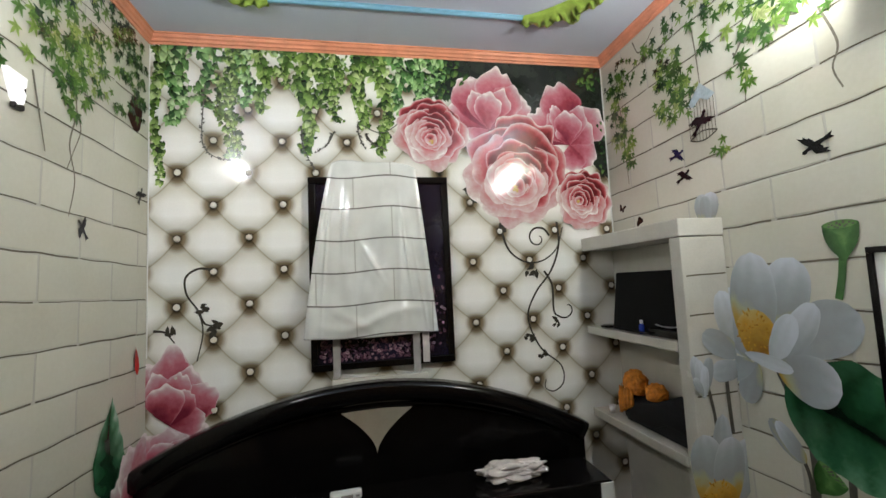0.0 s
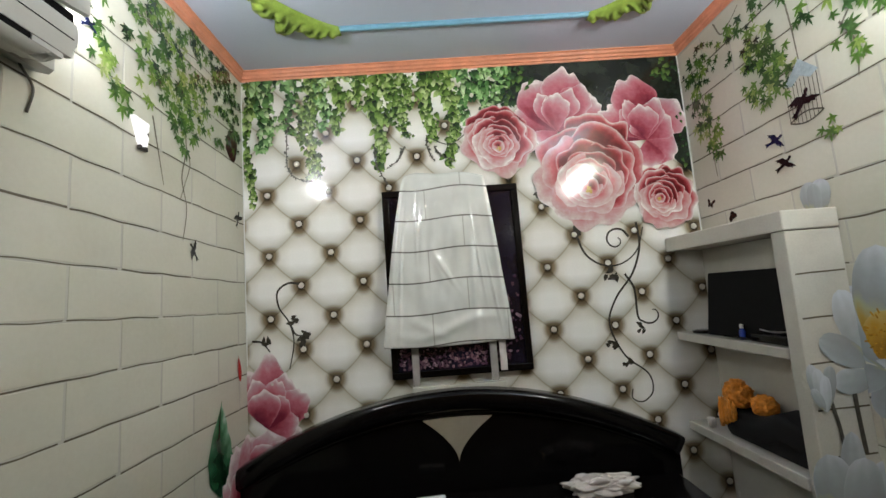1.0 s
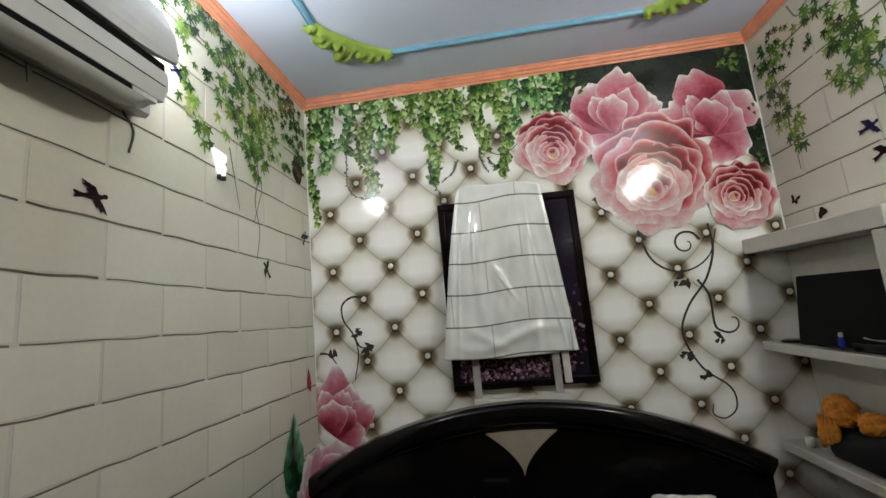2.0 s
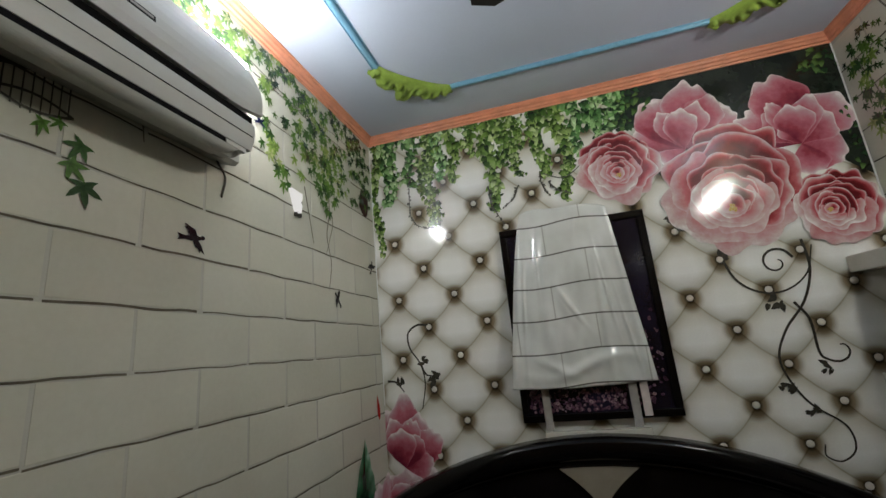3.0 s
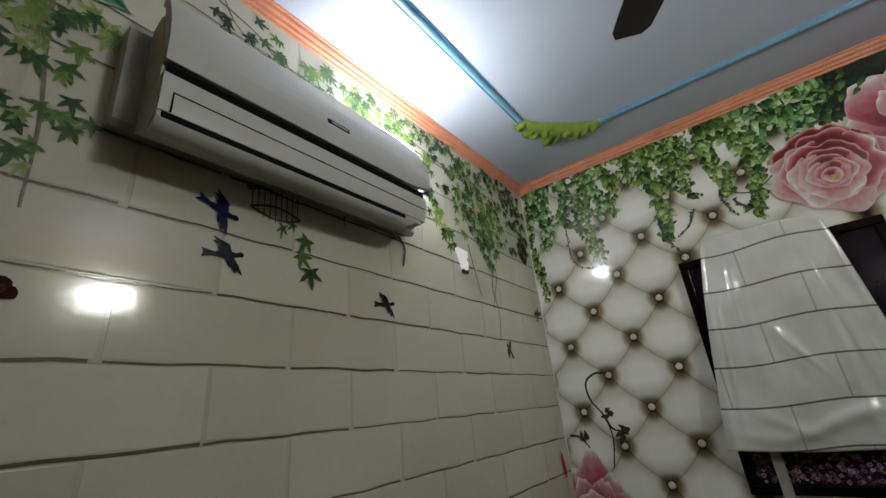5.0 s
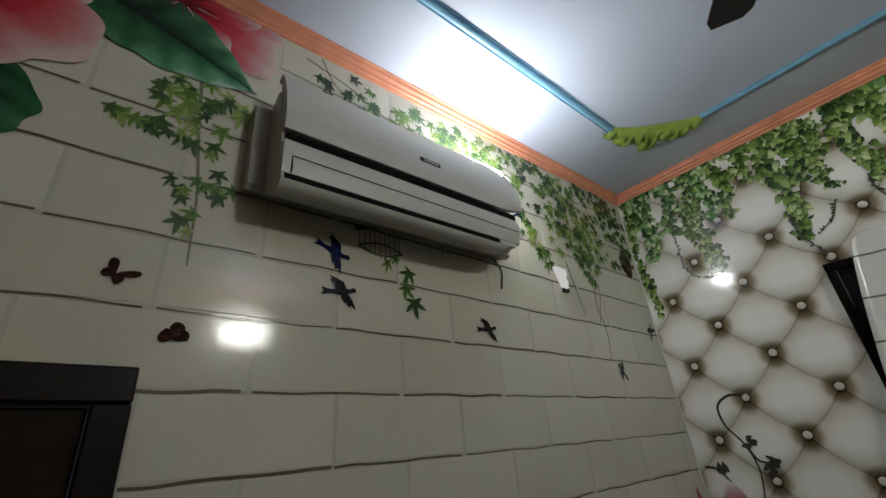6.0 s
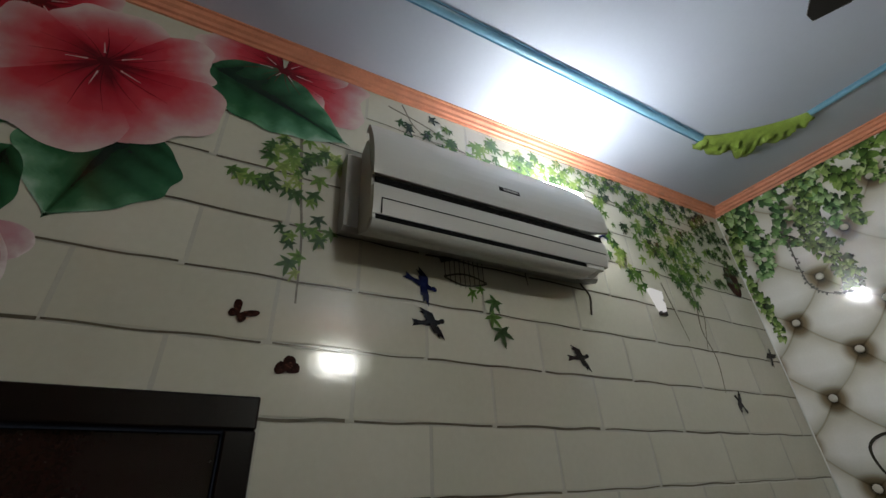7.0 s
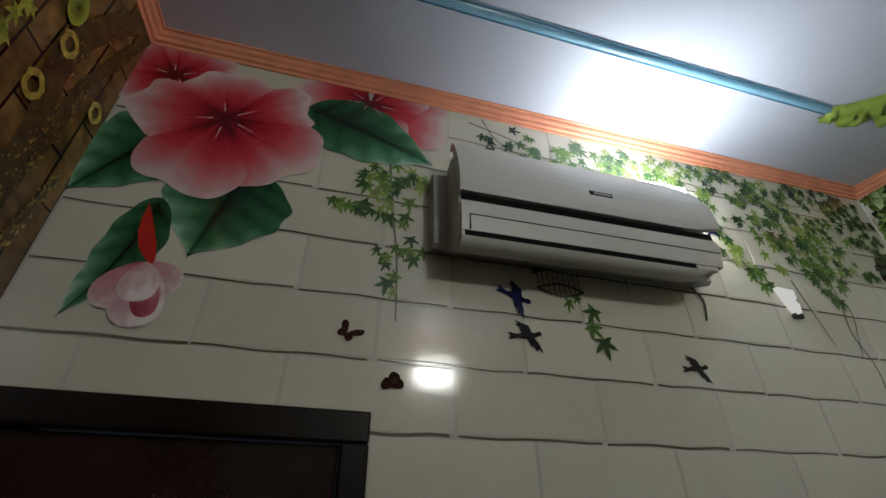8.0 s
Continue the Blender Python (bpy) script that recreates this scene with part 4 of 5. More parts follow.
def cup_rose(wall, m, label, foot, petals, w, mat=None):
    """A half-open flower: petals that fan out from one foot, the front ones last; each has a tip, a width and its tones at foot and rim."""
    flower = base("printed_peony", label, "")
    flower.parent = wall
    for k, (tip, wide, t0, t1) in enumerate(petals):
        blade(flower, m, "petal", mat or PEONY, foot, tip, wide, w + 0.00016 * k, t0, t1, fat=1.9, seed=k + foot[0] * 9, ruffle=0.13, lit=0.20 if k % 2 else -0.20, rim=0.28, power=2.6, blunt=0.93)
    return flower


def rose(wall, m, u, v, R, mat, name, label, seed, lean=(0, 0), w=0.0045):
    """An open rose whose cup leans: deep red gaps behind the upper petals, the lower ones spread pale."""
    flower = base(name, label, "", None)
    flower.parent = wall
    rr = random.Random(seed)
    rings = [(1.0, 5), (0.84, 4), (0.68, 4), (0.54, 3), (0.41, 3), (0.29, 3), (0.18, 2)]
    for k, (f, count) in enumerate(rings):
        nxt = rings[k + 1][0] if k + 1 < len(rings) else 0.0
        off = rr.uniform(0, 6.28)
        cu, cv = u + lean[0] * R * (1 - f), v + lean[1] * R * (1 - f)
        order = sorted(range(count), key=lambda q: -math.sin(off + 6.2832 * q / count))
        for n, q in enumerate(order):
            a = off + 6.2832 * q / count + rr.uniform(-0.25, 0.25)
            up = max(0.0, min(1.0, 0.5 + 0.75 * math.sin(a + 0.35)))
            petal(flower, m, "petal", mat, cu, cv, a, 0.0, R * f * rr.uniform(0.92, 1.06), R * nxt * (0.60 + 0.42 * up), 4.2 / count * rr.uniform(0.95, 1.2),
                  w + 0.00022 * k + 0.00003 * n, 0.20, 34, 12, seed=seed + k * 7 + q, tones=(0.36 - 0.36 * up, rr.uniform(0.80, 1.0)), shape=0.20, power=1.1 + 1.1 * up, dusk=0.20)
    sh = Sheet()
    cu, cv = u + lean[0] * R, v + lean[1] * R
    for k in range(14):
        a, d = rr.uniform(0, 6.28), R * 0.06 * rr.random()
        r = R * 0.025
        sh.fan((cu + d * math.cos(a), cv + d * math.sin(a)), [(cu + d * math.cos(a) + r * math.cos(q), cv + d * math.sin(a) + r * math.sin(q)) for q in range(6)], w + 0.0022 + k * 1e-5)
    sh.done("flower_heart", POLLEN, flower, m, "yellow heart")
    return flower


def broad_leaf(wall, m, u, v, ang, length, width, name="leaf", mat=None, w=0.004, bend=0.15, pale=False):
    """A broad printed leaf from its stalk at (u, v), with ribs."""
    sh = Sheet()
    rows = []
    n, k = 40, 20
    d = Vector((math.cos(ang), math.sin(ang)))
    nrm = Vector((-d.y, d.x))
    for a in range(n + 1):
        q = a / n
        half_w = width / 2 * (math.sin(math.pi * q ** 0.95) ** 0.6 if pale else math.sin(math.pi * q ** 0.75) ** 0.8 * (1 + 0.04 * math.sin(q * 25)))
        c = Vector((u, v)) + d * length * q + nrm * bend * length * math.sin(math.pi * q)
        row = []
        for b in range(k + 1):
            s = -1 + 2 * b / k
            p = c + nrm * half_w * s + d * ((-0.02 if pale else -0.06) * length * abs(s))
            rib = abs(math.sin(q * 16 - abs(s) * 3.2))
            t = 0.30 * abs(s) ** 1.2 + 0.18 * rib * min(1, abs(s) * 3) - (0.22 if b == k // 2 else 0) + 0.62 * q ** 1.3 + (0.12 if s < 0 else -0.04)
            if pale:
                t = 0.16 + 0.68 * q ** 0.9 + 0.27 * s * pale - 0.25 * abs(s) ** 4 + 0.05 * math.sin(s * 9)
            row.append((p.x, p.y, w, min(1, max(0, t))))
        rows.append(row)
    sh.grid(rows)
    return sh.done(name, mat or BIG_LEAF, wall, m)


def bird(wall, m, u, v, size, ang, mat, w=0.004):
    sh = Sheet()
    ca, sa = math.cos(ang), math.sin(ang)
    def at(x, y):
        return (u + (x * ca - y * sa) * size, v + (x * sa + y * ca) * size)
    sh.fan(at(0, 0), [at(0.42 * math.cos(k * 0.628), 0.11 * math.sin(k * 0.628)) for k in range(10)], w)
    sh.fan(at(0.40, 0.03), [at(0.42 + 0.11 * math.cos(k * 0.9), 0.03 + 0.09 * math.sin(k * 0.9)) for k in range(7)], w + 0.0001)
    sh.fan(at(0.1, 0.2), [at(0.2, 0.05), at(0.12, 0.32), at(-0.34, 0.54), at(-0.24, 0.40), at(-0.36, 0.38), at(-0.18, 0.26), at(-0.22, 0.2), at(-0.12, 0.06)], w + 0.0002)
    sh.fan(at(0.1, -0.2), [at(0.2, -0.05), at(0.34, -0.28), at(0.44, -0.62), at(0.28, -0.46), at(0.22, -0.54), at(0.14, -0.36), at(0.06, -0.36), at(-0.06, -0.06)], w + 0.0003)
    sh.fan(at(-0.4, 0), [at(-0.3, 0.06), at(-0.66, 0.15), at(-0.58, 0.02), at(-0.68, -0.10), at(-0.3, -0.06)], w + 0.0004)
    return sh.done("printed_bird", mat, wall, m, "dark printed bird in flight")


OPEN = ((1.66, 0.98, 0.36), (2.75, 0.52, 0.34), (0.20, 1.25, 0.30), (-0.65, 0.55, 0.38))
SHUT = ((1.15, 0.98, 0.56), (0.20, 0.86, 0.50), (2.60, 0.70, 0.60), (0.75, 0.80, 0.50))


def butterfly(wall, m, u, v, size, ang, wings=OPEN, w=0.004):
    """Each wing is a drop from the body outwards: angle, length and width."""
    sh, glow_sh = Sheet(), Sheet()
    for k, (a, length, wide) in enumerate(wings):
        ca, sa = math.cos(a + ang) * size, math.sin(a + ang) * size
        rim = []
        for q in range(14):
            t = 6.2832 * q / 14
            e = length * (0.46 - 0.54 * math.cos(t))
            f = wide * math.sin(t) * (0.62 - 0.30 * math.cos(t)) * (1 + 0.08 * math.sin(5 * t))
            rim.append((u + e * ca - f * sa, v + e * sa + f * ca))
        sh.fan((u + 0.5 * length * ca, v + 0.5 * length * sa), rim, w + 0.0001 * k)
        for x, y in ((0.35, 0.10), (0.55, -0.08)):
            cu, cv = u + (x * ca - y * sa) * length, v + (x * sa + y * ca) * length
            glow_sh.fan((cu, cv), [(cu + 0.09 * length * size * math.cos(t), cv + 0.05 * length * size * math.sin(t)) for t in range(6)], w + 0.0006)
    thing = sh.done("printed_butterfly", MOTH, wall, m, "brown printed butterfly")
    glow_sh.done("wing_spots", MOTH_SPOT, thing, None, "reddish wing spots")
    return thing


def strew(sheet, kind, u, v, ru, rv, n, s0, s1, w0=0.003):
    for k in range(n):
        a, r = rng.uniform(0, 6.2832), rng.random() ** 0.6
        kind(sheet, u + ru * r * math.cos(a), v + rv * r * math.sin(a), rng.uniform(s0, s1), math.pi + rng.gauss(0, 0.6), w0 + 0.0015 * rng.random())


# north wall: hanging ivy, dark foliage, roses, scrolls
cool, warm = Sheet(), Sheet()
deep = Sheet()
for u, bottom, hw, n in ((0.035, 2.00, 0.035, 95), (0.12, 2.30, 0.075, 130), (0.36, 2.13, 0.075, 150), (0.255, 2.38, 0.05, 50), (0.44, 2.40, 0.05, 60), (0.515, 2.37, 0.04, 55),
                         (0.62, 2.50, 0.06, 45), (0.72, 2.16, 0.055, 120), (0.80, 2.40, 0.06, 75), (0.875, 2.33, 0.045, 70), (1.0, 2.30, 0.06, 90), (1.12, 2.15, 0.05, 110), (1.20, 2.38, 0.05, 70), (1.30, 2.45, 0.06, 80), (1.40, 2.55, 0.06, 60)):
    coarse = rng.uniform(0.95, 1.6)
    sh = rng.choice((cool, cool, warm))
    for k in range(int(n * 2.1 / coarse)):
        q = rng.random() ** 0.85
        z = FOOT + 0.01 + (bottom - FOOT) * q
        x = u + hw * rng.gauss(0, 0.45) * (1 - 0.45 * q) + 0.018 * math.sin(q * 8 + u * 20)
        if x > 0.012 and rng.random() < 0.7:
            ivy(deep, x + rng.gauss(0, 0.006), z, rng.uniform(0.010, 0.019) * (1.1 - 0.5 * q), rng.uniform(0, 6.28), 0.0012 + 0.001 * rng.random())
        if x > 0.008:
            ivy(sh, x, z, rng.uniform(0.011, 0.023) * (1.15 - 0.4 * q) * coarse, math.pi + rng.gauss(0, 0.6), 0.003 + 0.0025 * (1 - q) * 0.6 + 0.001 * rng.random())
for k in range(130):
    ivy(rng.choice((cool, warm)), rng.uniform(0.01, 1.48), FOOT - abs(rng.gauss(0, 0.03)), rng.uniform(0.011, 0.024), math.pi + rng.gauss(0, 0.9), 0.003 + 0.002 * rng.random())
cool.done("ivy_print", IVY, wall_north, NORTH, "dense green printed ivy hanging in strands", "stuff")
warm.done("ivy_print", IVY_WARM, wall_north, NORTH, "yellow-green printed ivy hanging in strands", "stuff")
deep.done("ivy_print", MAPLE_DIM, wall_north, NORTH, "dark printed ivy behind the paler leaves", "stuff")
sh = Sheet()
for a in ([(0.25, 2.50), (0.24, 2.38), (0.235, 2.27), (0.245, 2.19), (0.30, 2.14), (0.37, 2.125)], [(0.70, 2.30), (0.705, 2.20), (0.735, 2.13), (0.76, 2.07)], [(0.86, 2.28), (0.83, 2.22), (0.77, 2.17)],
          [(0.98, 2.32), (0.985, 2.26), (1.01, 2.20)], [(1.02, 2.27), (1.06, 2.22), (1.12, 2.19)], [(1.0, 2.32), (1.1, 2.28), (1.2, 2.34), (1.30, 2.45), (1.42, 2.5)]):
    sh.ribbon(a, 0.006, 0.0042)
    for p in smooth_path([(*q, 0) for q in a], 5):
        if a[0][0] < 1.0 or a[0][0] > 1.01:
            ivy(sh, p.x + rng.uniform(-0.008, 0.008), p.y, rng.uniform(0.006, 0.011), rng.uniform(0, 6.28), 0.0044 + 0.001 * rng.random())
sh.done("tendril_print", STEM, wall_north, NORTH, "dark printed tendrils", "stuff")

sh = Sheet()
rows = []
for a in range(15):
    q = a / 14
    u = 1.42 + 0.98 * q
    low = 2.48 - 0.26 * math.sin(math.pi * min(1, q * 1.15)) ** 2 - 0.46 * max(0, (q - 0.72) / 0.28) ** 0.5
    rows.append([(u, FOOT + 0.01 + (low - FOOT) * k / 4, 0.0018, k / 4) for k in range(5)])
sh.grid(rows)
sh.done("dark_foliage_print", SHADE_PRINT, wall_north, NORTH, "dark printed foliage behind the roses")
sh = Sheet()
strew(sh, ivy, 1.48, 2.62, 0.10, 0.08, 40, 0.015, 0.028)
strew(sh, ivy, 1.42, 2.56, 0.07, 0.14, 70, 0.014, 0.026, 0.002)
strew(sh, ivy, 2.33, 2.63, 0.09, 0.06, 26, 0.015, 0.03)
strew(sh, ivy, 2.36, 2.2, 0.03, 0.2, 14, 0.012, 0.02)
sh.done("leaf_print", MAPLE_DIM, wall_north, NORTH, "dark green printed leaves beside the roses", "stuff")

RL = "large pink printed rose with pale rims"
cup_rose(wall_north, NORTH, "half-open pink printed rose with ruffled rims", (1.69, 2.31),
         (((1.48, 2.46), 0.22, 0.2, 0.9), ((1.92, 2.48), 0.22, 0.2, 0.9), ((1.55, 2.60), 0.24, 0.1, 0.9), ((1.77, 2.665), 0.24, 0.1, 0.85), ((1.59, 2.22), 0.17, 0.15, 0.8), ((1.88, 2.36), 0.20, 0.1, 0.8),
          ((1.86, 2.56), 0.18, 0.0, 0.75), ((1.61, 2.53), 0.13, 0.0, 0.85), ((1.79, 2.55), 0.15, 0.05, 0.9), ((1.645, 2.50), 0.10, 0.05, 0.8), ((1.70, 2.53), 0.155, 0.2, 1.0)), 0.0030)
cup_rose(wall_north, NORTH, "half-open deep pink printed rose with ruffled rims", (2.165, 2.23),
         (((1.94, 2.41), 0.22, 0.15, 0.8), ((2.11, 2.60), 0.26, 0.0, 0.65), ((2.36, 2.43), 0.24, 0.2, 0.9), ((2.32, 2.14), 0.18, 0.2, 0.85), ((2.18, 2.075), 0.17, 0.2, 0.85), ((2.05, 2.40), 0.18, 0.0, 0.6),
          ((2.30, 2.36), 0.18, 0.1, 0.9), ((2.07, 2.46), 0.10, 0.0, 0.85), ((2.25, 2.46), 0.13, 0.1, 0.9), ((2.10, 2.34), 0.09, 0.0, 0.9), ((2.165, 2.43), 0.17, 0.15, 0.95)), 0.0036)
RL = "large pink printed rose with pale rims"
rose(wall_north, NORTH, 1.365, 2.295, 0.195, ROSE, "printed_rose", RL, 24, (0.0, -0.30), 0.0060)
rose(wall_north, NORTH, 1.845, 2.085, 0.305, ROSE, "printed_rose", "very large pink printed rose with pale rims", 25, (-0.08, -0.36), 0.0075)
rose(wall_north, NORTH, 2.228, 1.92, 0.168, ROSE, "printed_rose", RL, 26, (-0.24, -0.10), 0.0100)
PL = "pink printed peony in the wall corner"
cup_rose(wall_north, NORTH, PL, (0.10, 0.68), (((0.01, 0.86), 0.16, 0.4, 0.95), ((0.24, 0.89), 0.20, 0.4, 0.95), ((0.12, 0.88), 0.20, 0.5, 1.0), ((0.20, 0.82), 0.15, 0.2, 0.85), ((0.06, 0.82), 0.15, 0.2, 0.9)), 0.0030)
cup_rose(wall_north, NORTH, PL, (0.10, 0.89), (((0.01, 1.18), 0.18, 0.2, 0.95), ((0.11, 1.245), 0.18, 0.1, 0.85), ((0.20, 1.14), 0.17, 0.1, 0.9), ((0.29, 1.05), 0.17, 0.1, 0.8), ((0.25, 0.91), 0.13, 0.15, 0.8),
         ((0.04, 1.13), 0.13, 0.05, 0.9), ((0.15, 1.13), 0.12, 0.05, 0.8), ((0.19, 1.04), 0.12, 0.0, 0.75), ((0.075, 1.075), 0.17, 0.05, 1.0)), 0.0042)

sh = Sheet()
for a in ([(0.285, 1.592), (0.22, 1.60), (0.165, 1.56), (0.17, 1.48), (0.22, 1.40), (0.24, 1.30), (0.215, 1.17)], [(0.22, 1.40), (0.25, 1.34), (0.30, 1.33)], [(0.03, 1.32), (0.08, 1.31), (0.12, 1.26)],
          [(2.052, 1.79), (2.055, 1.66), (2.0, 1.52), (1.90, 1.40), (1.850, 1.27), (1.91, 1.11), (2.02, 1.01), (2.03, 0.92), (1.975, 0.875), (1.925, 0.895), (1.93, 0.94)],
          [(1.722, 1.765), (1.765, 1.64), (1.85, 1.575), (1.95, 1.575), (2.04, 1.64), (2.085, 1.76)],
          [(1.96, 1.52), (2.0, 1.44)] + [(2.075 + (0.075 - 0.009 * k) * math.cos(3.3 + 0.6 * k), 1.315 + (0.075 - 0.009 * k) * math.sin(3.3 + 0.6 * k)) for k in range(1 - 1, 17 // 2)],
          [(1.935 + (0.07 - 0.0055 * k) * math.cos(0.2 + 0.7 * k), 1.70 + (0.07 - 0.0055 * k) * math.sin(0.2 + 0.7 * k)) for k in range(11)]):
    sh.ribbon(a, 0.012, 0.0035, 0.55)
for u, v in ((0.245, 1.415), (0.30, 1.33), (0.27, 1.30), (0.10, 1.30), (1.87, 1.53), (1.91, 1.51), (1.845, 1.16), (1.92, 1.08), (2.01, 1.24), (1.56, 1.98), (1.6, 1.93), (1.74, 1.76)):
    for k in range(4):
        ivy(sh, u + rng.uniform(-0.02, 0.02), v + rng.uniform(-0.02, 0.02), rng.uniform(0.014, 0.024), rng.uniform(0, 6.28), 0.0037 + 0.0001 * k)
sh.done("scroll_print", SCROLL, wall_north, NORTH, "dark printed iron scrollwork", "stuff")

# west wall: vines, hibiscus, birds
sh, dim = Sheet(), Sheet()
for u, v, ru, rv, n in ((-0.62, 2.50, 0.22, 0.14, 60), (-0.50, 2.33, 0.10, 0.16, 40), (-0.70, 2.66, 0.35, 0.05, 40), (-1.15, 2.60, 0.28, 0.10, 50), (-1.40, 2.57, 0.30, 0.10, 44),
                        (-0.92, 2.32, 0.05, 0.09, 12), (-0.84, 2.21, 0.05, 0.05, 9), (-0.36, 2.45, 0.18, 0.18, 40), (-2.16, 2.30, 0.085, 0.12, 26), (-2.13, 2.12, 0.05, 0.10, 9), (-2.28, 2.23, 0.09, 0.025, 7), (-2.07, 2.10, 0.03, 0.02, 3), (-2.14, 2.0, 0.02, 0.02, 2), (-2.05, 2.36, 0.07, 0.05, 12)):
    strew(sh, maple, u, v, ru, rv, int(n * 1.2), 0.030, 0.050)
for u, v, ru, rv, n in ((-0.16, 2.55, 0.14, 0.14, 44), (-0.10, 2.38, 0.08, 0.12, 24), (-0.30, 2.64, 0.25, 0.06, 24), (-0.95, 2.50, 0.18, 0.12, 16), (-1.75, 2.60, 0.14, 0.08, 12), (-0.24, 2.27, 0.05, 0.02, 6)):
    strew(dim, maple, u, v, ru, rv, int(n * 1.3), 0.026, 0.042)
for u, v, s, a in ((-1.632, 2.015, 0.04, 3.0), (-1.60, 2.03, 0.03, 2.4), (-1.556, 1.995, 0.05, 2.6), (-1.575, 1.945, 0.05, 3.9), (-1.545, 1.905, 0.055, 3.3)):
    maple(sh, u, v, s, a, 0.0045)
strew(sh, maple, -0.70, 2.36, 0.10, 0.12, 16, 0.035, 0.052, 0.0045)
strew(sh, maple, -0.54, 2.22, 0.07, 0.10, 14, 0.032, 0.05, 0.0045)
sh.done("maple_print", MAPLE, wall_west, WEST, "green printed maple-leaf vines", "stuff")
dim.done("maple_print", MAPLE_DIM, wall_west, WEST, "dark green printed maple leaves", "stuff")
sh = Sheet()
for a, wd in (([(-2.16, 2.42), (-2.145, 2.25), (-2.125, 2.08), (-2.12, 1.91)], 0.009), ([(-1.9, 2.66), (-1.75, 2.62), (-1.6, 2.56), (-1.5, 2.63)], 0.007), ([(-1.85, 2.69), (-1.80, 2.60), (-1.70, 2.54)], 0.006),
              ([(-1.3, 2.62), (-1.0, 2.58), (-0.7, 2.55), (-0.4, 2.58), (-0.2, 2.56)], 0.007), ([(-0.70, 2.20), (-0.67, 2.08), (-0.64, 1.96)], 0.009), ([(-0.52, 2.30), (-0.50, 2.15), (-0.53, 2.02), (-0.50, 1.90), (-0.525, 1.77)], 0.010),
              ([(-0.50, 2.16), (-0.475, 2.09), (-0.51, 2.0), (-0.54, 1.93)], 0.007), ([(-1.42, 2.12), (-1.415, 2.07)], 0.006)):
    sh.ribbon(a, wd, 0.0026, 0.5)
sh.done("twig_print", TWIG, wall_west, WEST, "grey printed twigs", "stuff")
sh = Sheet()
for k in range(9):
    u = -1.72 + 0.0165 * k
    sh.ribbon([(u, 2.125), (u, 2.05 - 0.018 * math.sin(math.pi * k / 8)), (u + 0.001, 2.042 - 0.02 * math.sin(math.pi * k / 8))], 0.003, 0.0040, 0)
for s in (1, -1):
    sh.ribbon([(-1.725 + 0.148 * k / 8, 2.048 + s * 0.018 * math.sin(math.pi * k / 8)) for k in range(9)], 0.006, 0.0042, 0)
sh.ribbon([(-1.735, 2.10), (-1.69, 2.115), (-1.63, 2.125)], 0.02, 0.0044, 0.3)
sh.done("cage_print", STEM, wall_west, WEST, "dark printed birdcage")
bird(wall_west, WEST, -1.795, 2.012, 0.088, -0.35, BIRD_BLUE)
bird(wall_west, WEST, -1.774, 1.904, 0.082, 0.12, BIRD)
bird(wall_west, WEST, -1.255, 1.850, 0.078, 0.12, BIRD)
bird(wall_west, WEST, -0.455, 1.735, 0.07, 2.2, BIRD)
bird(wall_west, WEST, -0.07, 1.94, 0.075, 1.2, BIRD)
bird(wall_west, WEST, -0.98, 2.36, 0.05, 0.5, BIRD_BLUE)
butterfly(wall_west, WEST, -2.234, 1.869, 0.036, 0.0)
butterfly(wall_west, WEST, -2.122, 1.758, 0.034, 0.15, SHUT)
ob = Sheet()
ob.fan((-0.12, 2.30), [(-0.12 + 0.055 * math.cos(k * 0.5) * (1 + 0.2 * math.sin(k * 2.0)), 2.30 + 0.08 * math.sin(k * 0.5)) for k in range(12)], 0.0032)
ob.done("brown_leaf_print", MOTH, wall_west, WEST, "brown printed leaf")


VEIN = surface("printed_dark_red", (0.10, 0.004, 0.008), 0.2)


def hibiscus(wall, m, u, v, plan, seed, w=0.0066):
    """plan: each petal's angle in degrees, length and half spread."""
    flower = base("printed_hibiscus", "large pink printed hibiscus with a red heart", "")
    flower.parent = wall
    for q, (a, r, spread) in enumerate(plan):
        petal(flower, m, "petal", HIBISCUS, u, v, radians(a), 0.0, r, 0.0, radians(spread), w + 0.00012 * q, 0.16, 36, 16, seed + q, tones=(0.0, 1.02), shape=0.20, power=1.15, dusk=0.30)
    sh, dew = Sheet(), Sheet()
    for q, (a, r, spread) in enumerate(plan):
        for f in (-0.55, 0.0, 0.55):
            t = radians(a + f * spread)
            sh.ribbon([(u, v), (u + r * 0.3 * math.cos(t), v + r * 0.3 * math.sin(t)), (u + r * 0.6 * math.cos(t + 0.08), v + r * 0.6 * math.sin(t + 0.08))], 0.004 if f == 0 else 0.0025, w + 0.0012, 0.85)
        t = radians(a + 8)
        dew.ribbon([(u + 0.14 * r * math.cos(t), v + 0.14 * r * math.sin(t)), (u + 0.22 * r * math.cos(t), v + 0.22 * r * math.sin(t)), (u + 0.32 * r * math.cos(t), v + 0.32 * r * math.sin(t))], 0.0035, w + 0.0013, 0.7)
    sh.fan((u, v), [(u + 0.016 * math.cos(k * 0.5), v + 0.014 * math.sin(k * 0.5)) for k in range(12)], w + 0.0014)
    sh.done("veins", VEIN, flower, m, "dark red veins")
    dew.done("gleams", PALE_PINK, flower, m, "pale printed gleams near the heart")
    return flower


